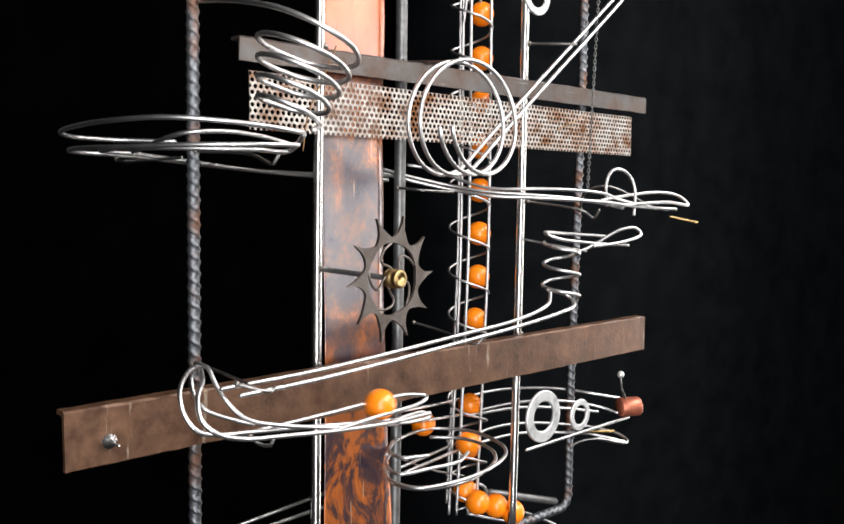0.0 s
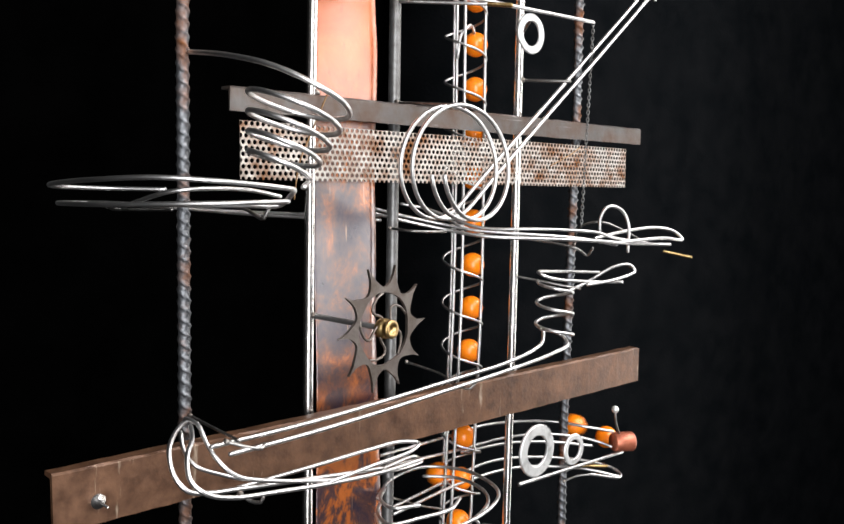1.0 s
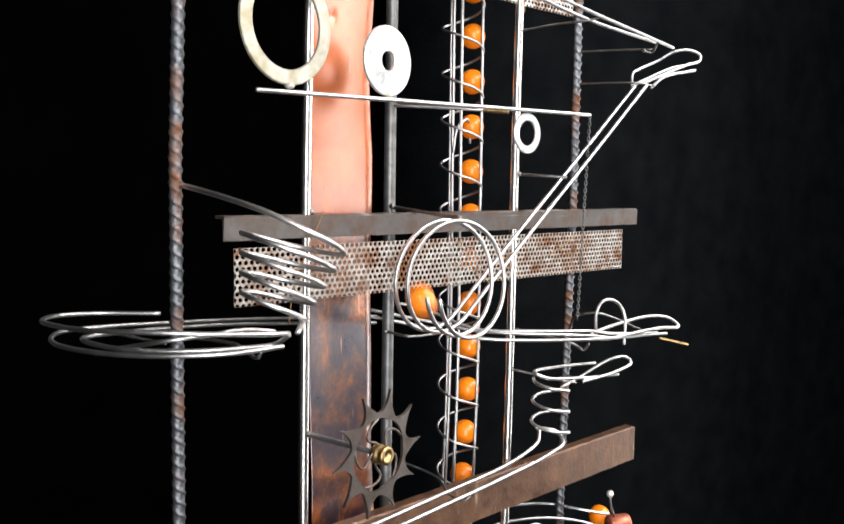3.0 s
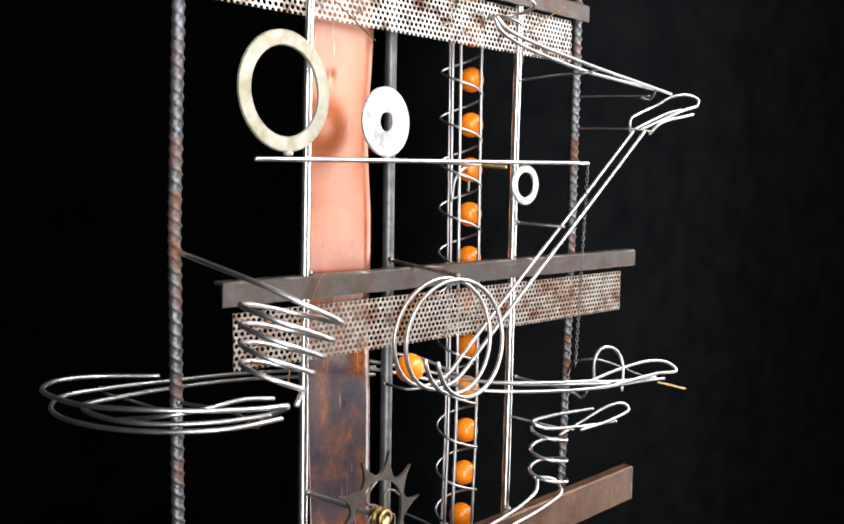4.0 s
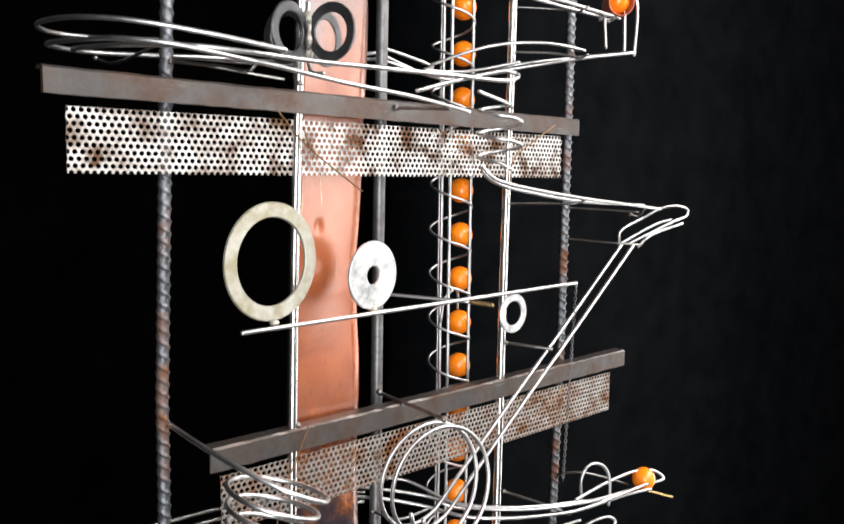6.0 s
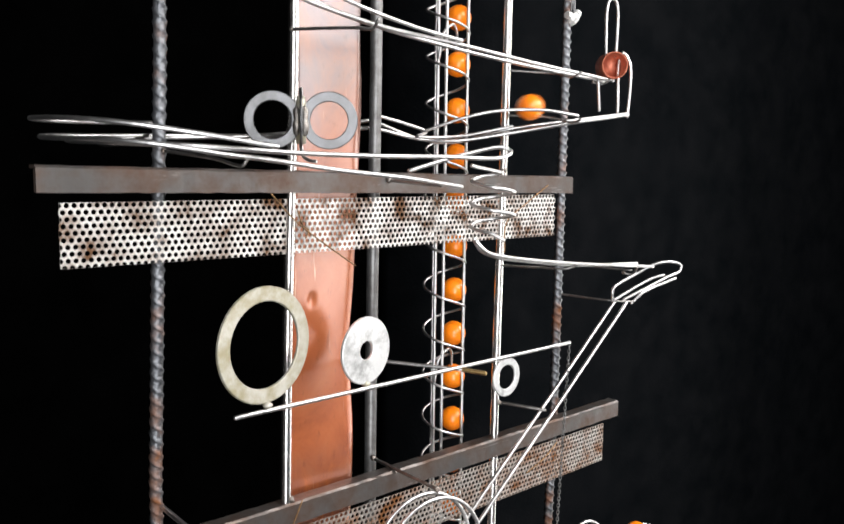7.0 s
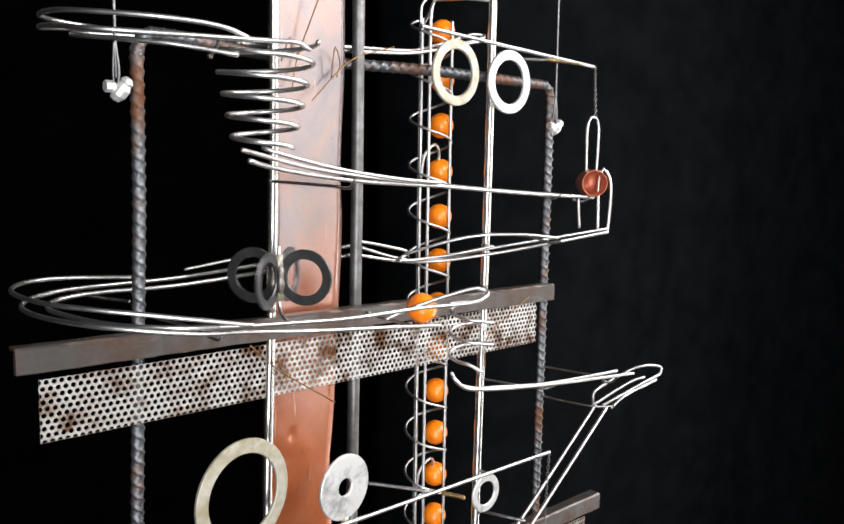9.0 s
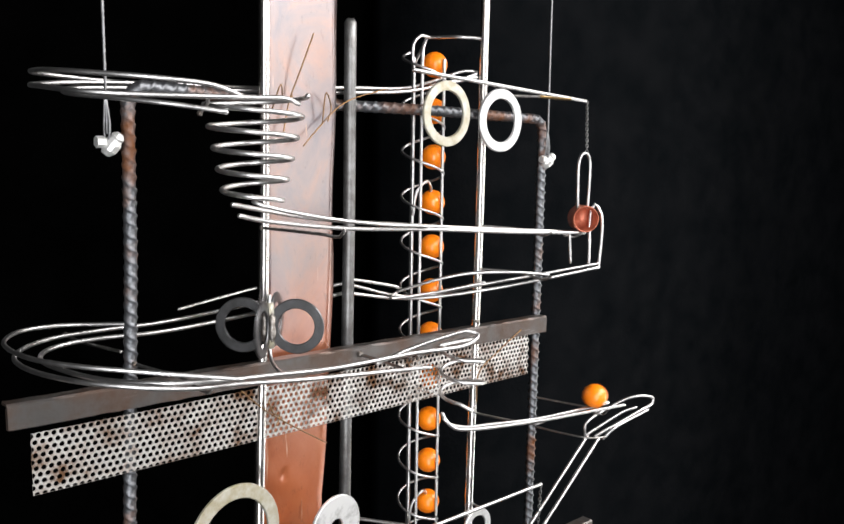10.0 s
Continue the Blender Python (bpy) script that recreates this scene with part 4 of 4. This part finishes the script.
bar("pivot_rod", (-0.054, 0.028, -0.008), (0.0, 0.004, -0.006), 0.0016, BRACE, top_lever)


def cup():
    c = thing("copper_cup", "small copper pipe cap hanging on a wire loop from a chain", "cup", (0.418, -0.05, 1.765))
    prof = [(0.0, 0.010), (0.011, 0.010), (0.0128, 0.008), (0.0130, -0.012), (0.0127, -0.013), (0.0116, -0.012), (0.0114, 0.007), (0.0, 0.0075)]
    add("bowl", mesh_of("bowl", *moved(lathe(prof, 28), pose(0, 0, 0, -90, 0, -35)), CUP), c, "copper cap with a soldered inside")
    loop = [(-0.008, 0, 0.010), (-0.009, 0, 0.030), (-0.0085, 0, 0.056), (-0.004, 0, 0.063), (0.004, 0, 0.063), (0.0085, 0, 0.056), (0.009, 0, 0.030), (0.008, 0, 0.010)]
    add("hanger", mesh_of("hanger", *tube(glide(loop), 0.0015, 9), WIRE), c)
    chain("chain", (0.038, 0.028, 0.116), (0.003, 0.0, 0.064), c)


cup()

LOW = thing("tipping_lever", "tipping steel rod with two washers and a copper counterweight", "lever", (0.420, -0.032, 1.046))
add("arm", mesh_of("arm", *tube(straight((-0.128, 0.0, -0.003), (0.043, 0.0, 0.001)), 0.0017, 9), WIRE), LOW)
washer("ring", 0.0255, 0.0150, 0.003, WASHER, LOW, pose(-0.104, 0.0, 0.026, 90), "mottled zinc washer")
washer("ring", 0.0160, 0.0100, 0.0025, WASHER, LOW, pose(-0.045, 0.0, 0.018, 90), "small zinc washer")
weight = [(0.0, -0.013), (0.0105, -0.013), (0.0120, -0.0115), (0.0122, 0.011), (0.0112, 0.0128), (0.0092, 0.0128), (0.0088, 0.0105), (0.0, 0.0105)]
add("counterweight", mesh_of("counterweight", *moved(lathe([(0.86 * r, 0.92 * q) for r, q in weight], 24), pose(0.043, 0.0, 0.0125, 90, 0, 62)), CUP), LOW, "copper pipe cap counterweight")
add("pin", mesh_of("pin", *tube(glide([(0.036, 0.0, 0.022), (0.029, 0.0, 0.034), (0.026, 0.0, 0.047)]), 0.0012, 8), BRACE), LOW)
add("pin_head", mesh_of("pin_head", *moved(lathe([(0, -0.004), (0.0028, -0.0028), (0.004, 0), (0.0028, 0.0028), (0, 0.004)], 12), pose(0.026, 0, 0.050)), CHROME), LOW)
screw("pivot_screw", (-0.022, 0.012, -0.006), (0.006, -0.006, -0.007), 0.0018, LOW)

screw_arm = thing("brass_screw", "brass screw at the end of the wire track", "screw", (0.490, -0.080, 1.262))
screw("thread", (-0.012, 0.014, 0.004), (0.006, -0.008, -0.002), 0.0016, screw_arm)


# ---- spinner of four washers on an upright pin ----
SPIN = thing("washer_spinner", "four dark steel washers spinning on an upright wire", "spinner", (0.0667, -0.0303, 1.700))
for k in range(4):
    washer("vane", 0.0208, 0.0135, 0.0018, STEELRING, SPIN, pose(0, 0, 0, 0, 0, 90 * k) @ pose(0.0202, 0, 0.002 - 0.001 * (k % 2), 90))
    add("solder", mesh_of("solder", *moved(lathe([(0.0, -0.011), (0.0022, -0.009), (0.0031, -0.003), (0.0020, 0.002), (0.0028, 0.008), (0.0, 0.0115)], 9), pose(0, 0, 0, 0, 0, 90 * k + 40) @ pose(0.0042, 0, 0.0)), WELD), SPIN)
add("sleeve", mesh_of("sleeve", *lathe([(0.0, -0.016), (0.0035, -0.016), (0.004, -0.010), (0.0033, 0.0), (0.004, 0.012), (0.003, 0.018), (0.0, 0.0185)], 14), HORN), SPIN, "pale solder-covered sleeve")
T = track("run_up")
wire(T, "spinner_pin", 0.0014, [(0.0667, -0.0303, 1.7235), (0.0667, -0.0303, 1.700), (0.0667, -0.0303, 1.682), (0.0655, -0.034, 1.676), (0.062, -0.046, 1.6725), (0.058, -0.060, 1.6715)])


# ---- hanging cables and clamps ----
def cable(x, y, z):
    c = thing("hanging_cable", "thin steel cable with a bright clamp on the rebar corner", "cable", (x, y, z), "hanging cables")
    add("strand", mesh_of("strand", *tube(straight((-0.004, -0.002, 0.008), (-0.006, 0.004, 2.9 - z)), 0.0011, 8), CABLE), c)
    add("loop_strand", mesh_of("loop_strand", *tube(glide([(-0.004, -0.002, 0.030), (-0.0025, -0.003, 0.010), (-0.004, 0.0, -0.004), (-0.0055, -0.001, 0.010), (-0.005, -0.002, 0.030)]), 0.0009, 8), CABLE), c)
    prof = [(0.0, -0.010), (0.004, -0.009), (0.0065, -0.004), (0.0068, 0.002), (0.005, 0.006), (0.0055, 0.008), (0.003, 0.011), (0.0, 0.0115)]
    add("clamp", mesh_of("clamp", *moved(lathe([(0.85 * r, 0.85 * h) for r, h in prof], 12), pose(0, 0, 0, 25, 30)), CHROME, False), c, "bright cable clamp")
    add("nut", mesh_of("nut", *moved(lathe([(0.0, -0.003), (0.004, -0.003), (0.004, 0.003), (0.0, 0.003)], 6), pose(-0.008, 0, 0.002, 0, 90)), CHROME, False), c)


cable(-0.033, 0.006, 1.8325)
cable(0.436, 0.010, 1.819)


# ---- thin tie wires through the sheets ----
def tie(pts, parent):
    add("tie_wire", mesh_of("tie_wire", *tube(glide(pts), 0.0006, 6), TIE), parent, "twisted tarnished copper tie wire")


tie([(0.057, -0.006, 1.647), (0.078, -0.003, 1.628), (0.094, -0.003, 1.616), (0.138, -0.005, 1.587)], HIGH_STRIP)
tie([(0.082, -0.004, 1.634), (0.088, -0.002, 1.622), (0.096, 0.001, 1.618), (0.09, -0.003, 1.612)], HIGH_STRIP)
tie([(0.385, -0.004, 1.649), (0.355, -0.002, 1.632), (0.324, -0.003, 1.613), (0.317, -0.008, 1.587)], HIGH_STRIP)
tie([(0.135, 0.008, 1.921), (0.124, 0.012, 1.89), (0.117, 0.016, 1.868), (0.108, 0.012, 1.84)], SCULPTURE)
tie([(0.100, 0.014, 1.862), (0.104, 0.008, 1.880), (0.110, 0.013, 1.866), (0.116, 0.01, 1.872)], SCULPTURE)
tie([(0.125, 0.008, 1.833), (0.140, 0.012, 1.845), (0.168, 0.012, 1.868), (0.212, 0.01, 1.882)], SCULPTURE)
tie([(0.148, 0.014, 1.852), (0.149, 0.010, 1.876), (0.157, 0.014, 1.864), (0.152, 0.012, 1.853)], SCULPTURE)
tie([(0.085, -0.004, 1.402), (0.070, -0.004, 1.372), (0.056, -0.006, 1.345), (0.05, -0.008, 1.318)], LOW_STRIP)
tie([(0.42, 0.002, 1.374), (0.395, -0.002, 1.364), (0.368, 0.0, 1.353)], LOW_STRIP)

# ---- rolling balls ----
ROLLING = {
    "loop": [(0, 0.300, -0.064, 1.598), (0.8, 0.400, -0.064, 1.588), (1.3, 0.470, -0.065, 1.578), (1.6, 0.505, -0.066, 1.565), (2, 0.504, -0.066, 1.554), (2.1, 0.500, -0.066, 1.556), (2.3, 0.493, -0.064, 1.549), (2.5, 0.476, -0.060, 1.548), (2.6, 0.458, -0.055, 1.547), (2.7, 0.449, -0.050, 1.546), (2.8, 0.380, -0.048, 1.487), (2.9, 0.304, -0.046, 1.425), (2.967, 0.195, -0.036, 1.318), (3, 0.157, -0.040, 1.329), (3.033, 0.152, -0.043, 1.362), (3.067, 0.180, -0.047, 1.381), (3.1, 0.212, -0.052, 1.366), (3.133, 0.212, -0.057, 1.335), (3.167, 0.175, -0.062, 1.318), (3.2, 0.150, -0.068, 1.353), (3.267, 0.142, -0.070, 1.365), (3.333, 0.148, -0.070, 1.348), (3.4, 0.172, -0.058, 1.323), (3.7, 0.162, -0.050, 1.320), (4, 0.165, -0.020, 1.318), (4.3, 0.228, 0.005, 1.311), (4.4, 0.267, -0.035, 1.305), (4.5, 0.350, -0.052, 1.289), (4.6, 0.394, -0.060, 1.289), (4.7, 0.440, -0.066, 1.281), (4.8, 0.475, -0.070, 1.281), (4.9, 0.481, -0.070, 1.282), (5, 0.474, -0.070, 1.280), (5.2, 0.467, -0.070, 1.283), (5.4, 0.473, -0.070, 1.282), (5.5, 0.474, -0.070, 1.280), (5.7, 0.468, -0.070, 1.282), (10, 0.468, -0.070, 1.282)],
    "upper": [(0, 0.418, -0.050, 1.768), (6.4, 0.418, -0.050, 1.768), (6.6, 0.405, -0.055, 1.740), (6.8, 0.359, -0.040, 1.724), (7, 0.335, -0.020, 1.723), (7.1, 0.295, 0.005, 1.718), (7.2, 0.266, 0.030, 1.714), (7.3, 0.214, 0.050, 1.706), (7.5, 0.133, 0.080, 1.699), (7.6, 0.090, 0.085, 1.701), (7.7, 0.054, 0.090, 1.700), (7.8, -0.011, 0.090, 1.695), (7.9, -0.057, 0.080, 1.696), (8, -0.088, 0.050, 1.695), (8.1, -0.080, 0.000, 1.691), (8.2, -0.047, -0.030, 1.688), (8.3, 0.031, -0.050, 1.680), (8.4, 0.061, -0.052, 1.678), (8.5, 0.071, -0.054, 1.679), (8.6, 0.089, -0.055, 1.674), (8.8, 0.140, -0.056, 1.668), (8.9, 0.166, -0.056, 1.667), (9, 0.187, -0.056, 1.668), (9.1, 0.216, -0.055, 1.664), (9.2, 0.239, -0.055, 1.652), (9.3, 0.241, -0.050, 1.618), (9.4, 0.251, -0.060, 1.603), (9.5, 0.266, -0.064, 1.601), (9.6, 0.297, -0.064, 1.598), (9.7, 0.323, -0.064, 1.597), (9.8, 0.369, -0.064, 1.591), (9.9, 0.397, -0.064, 1.587), (10, 0.433, -0.064, 1.584)],
    "first": [(0, 0.089, -0.055, 1.123), (0.1, 0.116, -0.050, 1.118), (0.2, 0.125, -0.045, 1.096), (0.3, 0.149, -0.030, 1.051), (0.4, 0.161, -0.035, 1.048), (0.5, 0.191, -0.030, 1.043), (0.6, 0.224, -0.020, 1.036), (0.7, 0.265, 0.000, 1.026), (0.8, 0.297, 0.030, 1.021), (0.9, 0.309, 0.060, 1.026), (1, 0.274, 0.060, 1.039), (1.1, 0.241, 0.050, 1.056), (1.2, 0.213, 0.040, 1.074), (1.3, 0.232, 0.050, 1.073), (1.4, 0.260, 0.060, 1.072), (1.6, 0.315, 0.075, 1.069), (1.8, 0.368, 0.060, 1.074), (2, 0.431, 0.020, 1.071), (2.1, 0.461, 0.008, 1.062), (2.2, 0.484, 0.003, 1.054), (2.3, 0.480, 0.003, 1.053), (2.5, 0.478, 0.003, 1.053), (10, 0.478, 0.003, 1.053)],
    "second": [(0, 0.281, 0.035, 1.038), (0.1, 0.303, 0.080, 1.034), (0.2, 0.260, 0.060, 1.051), (0.3, 0.225, 0.050, 1.070), (0.4, 0.241, 0.060, 1.073), (0.5, 0.269, 0.070, 1.070), (0.6, 0.322, 0.085, 1.069), (0.7, 0.352, 0.080, 1.068), (0.8, 0.374, 0.070, 1.067), (0.9, 0.394, 0.050, 1.071), (1, 0.445, 0.020, 1.068), (1.1, 0.473, 0.003, 1.056), (1.2, 0.483, 0.003, 1.053), (1.4, 0.483, 0.003, 1.052), (1.5, 0.488, 0.003, 1.052), (2.2, 0.487, 0.003, 1.051), (2.3, 0.428, -0.030, 1.060), (2.5, 0.416, -0.035, 1.054), (2.6, 0.405, -0.020, 1.053), (2.8, 0.380, 0.010, 1.041), (3, 0.327, 0.040, 1.028), (10, 0.327, 0.040, 1.028)],
    "third": [(0, 0.233, 0.050, 1.063), (0.3, 0.300, 0.075, 1.072), (0.5, 0.371, 0.070, 1.069), (0.6, 0.394, 0.055, 1.070), (0.7, 0.410, 0.025, 1.078), (0.8, 0.479, 0.004, 1.053), (1, 0.483, 0.003, 1.051), (1.1, 0.467, -0.005, 1.044), (1.2, 0.422, -0.035, 1.048), (1.3, 0.419, -0.035, 1.045), (1.4, 0.418, -0.020, 1.044), (1.5, 0.422, 0.000, 1.047), (1.7, 0.397, 0.030, 1.049), (1.9, 0.347, 0.050, 1.050), (2.1, 0.289, 0.060, 1.040), (2.3, 0.235, 0.040, 1.039), (10, 0.235, 0.040, 1.039)],
}
ROLL = {k: ball(rows[0][1:], "glossy orange steel ball rolling on the wire track") for k, rows in ROLLING.items()}


def motions():
    for k, ob in LIFTED:
        z = LZ + k * PITCH
        walk(ob, [(0, pose(*lift_place(z))), (10, pose(*lift_place(z + 10 * RISE)))])
    walk(LIFT, [(t, pose(LX, LY, LZ, 0, 0, t * 360 * RISE / PITCH)) for t in (0, 2, 4, 6, 8, 10)])
    for k, rows in ROLLING.items():
        walk(ROLL[k], [(t, pose(x, y, z)) for t, x, y, z in rows])
    # slow turning, then knocked round faster by the passing ball
    spins = [(0.4 * k, (0.4 * k - 7.0) / 0.7) for k in range(21)]
    spins += [(8.3 + 0.1 * k, s) for k, s in enumerate((1.86, 2.46, 2.95, 3.38, 3.74, 4.12, 4.43, 4.76, 5.10, 5.42, 5.75, 6.06, 6.36, 6.69, 7.0, 7.32, 7.6, 7.86))]
    walk(SPIN, [(t, pose(0.0667, -0.0303, 1.700, 0, 0, 55.5 + 90 * s)) for t, s in spins])
    walk(LOW, [(t, pose(0.420, -0.032, 1.046, 0, tip)) for t, tip in ((0, 0), (0.9, 0), (1.0, 2), (1.1, 19), (1.2, 26), (1.3, 14), (1.4, 4), (1.5, 0), (2.15, 0), (2.3, 24), (2.5, 22), (2.6, 22), (2.7, 16), (2.8, 5), (2.9, 0), (10, 0))])


motions()
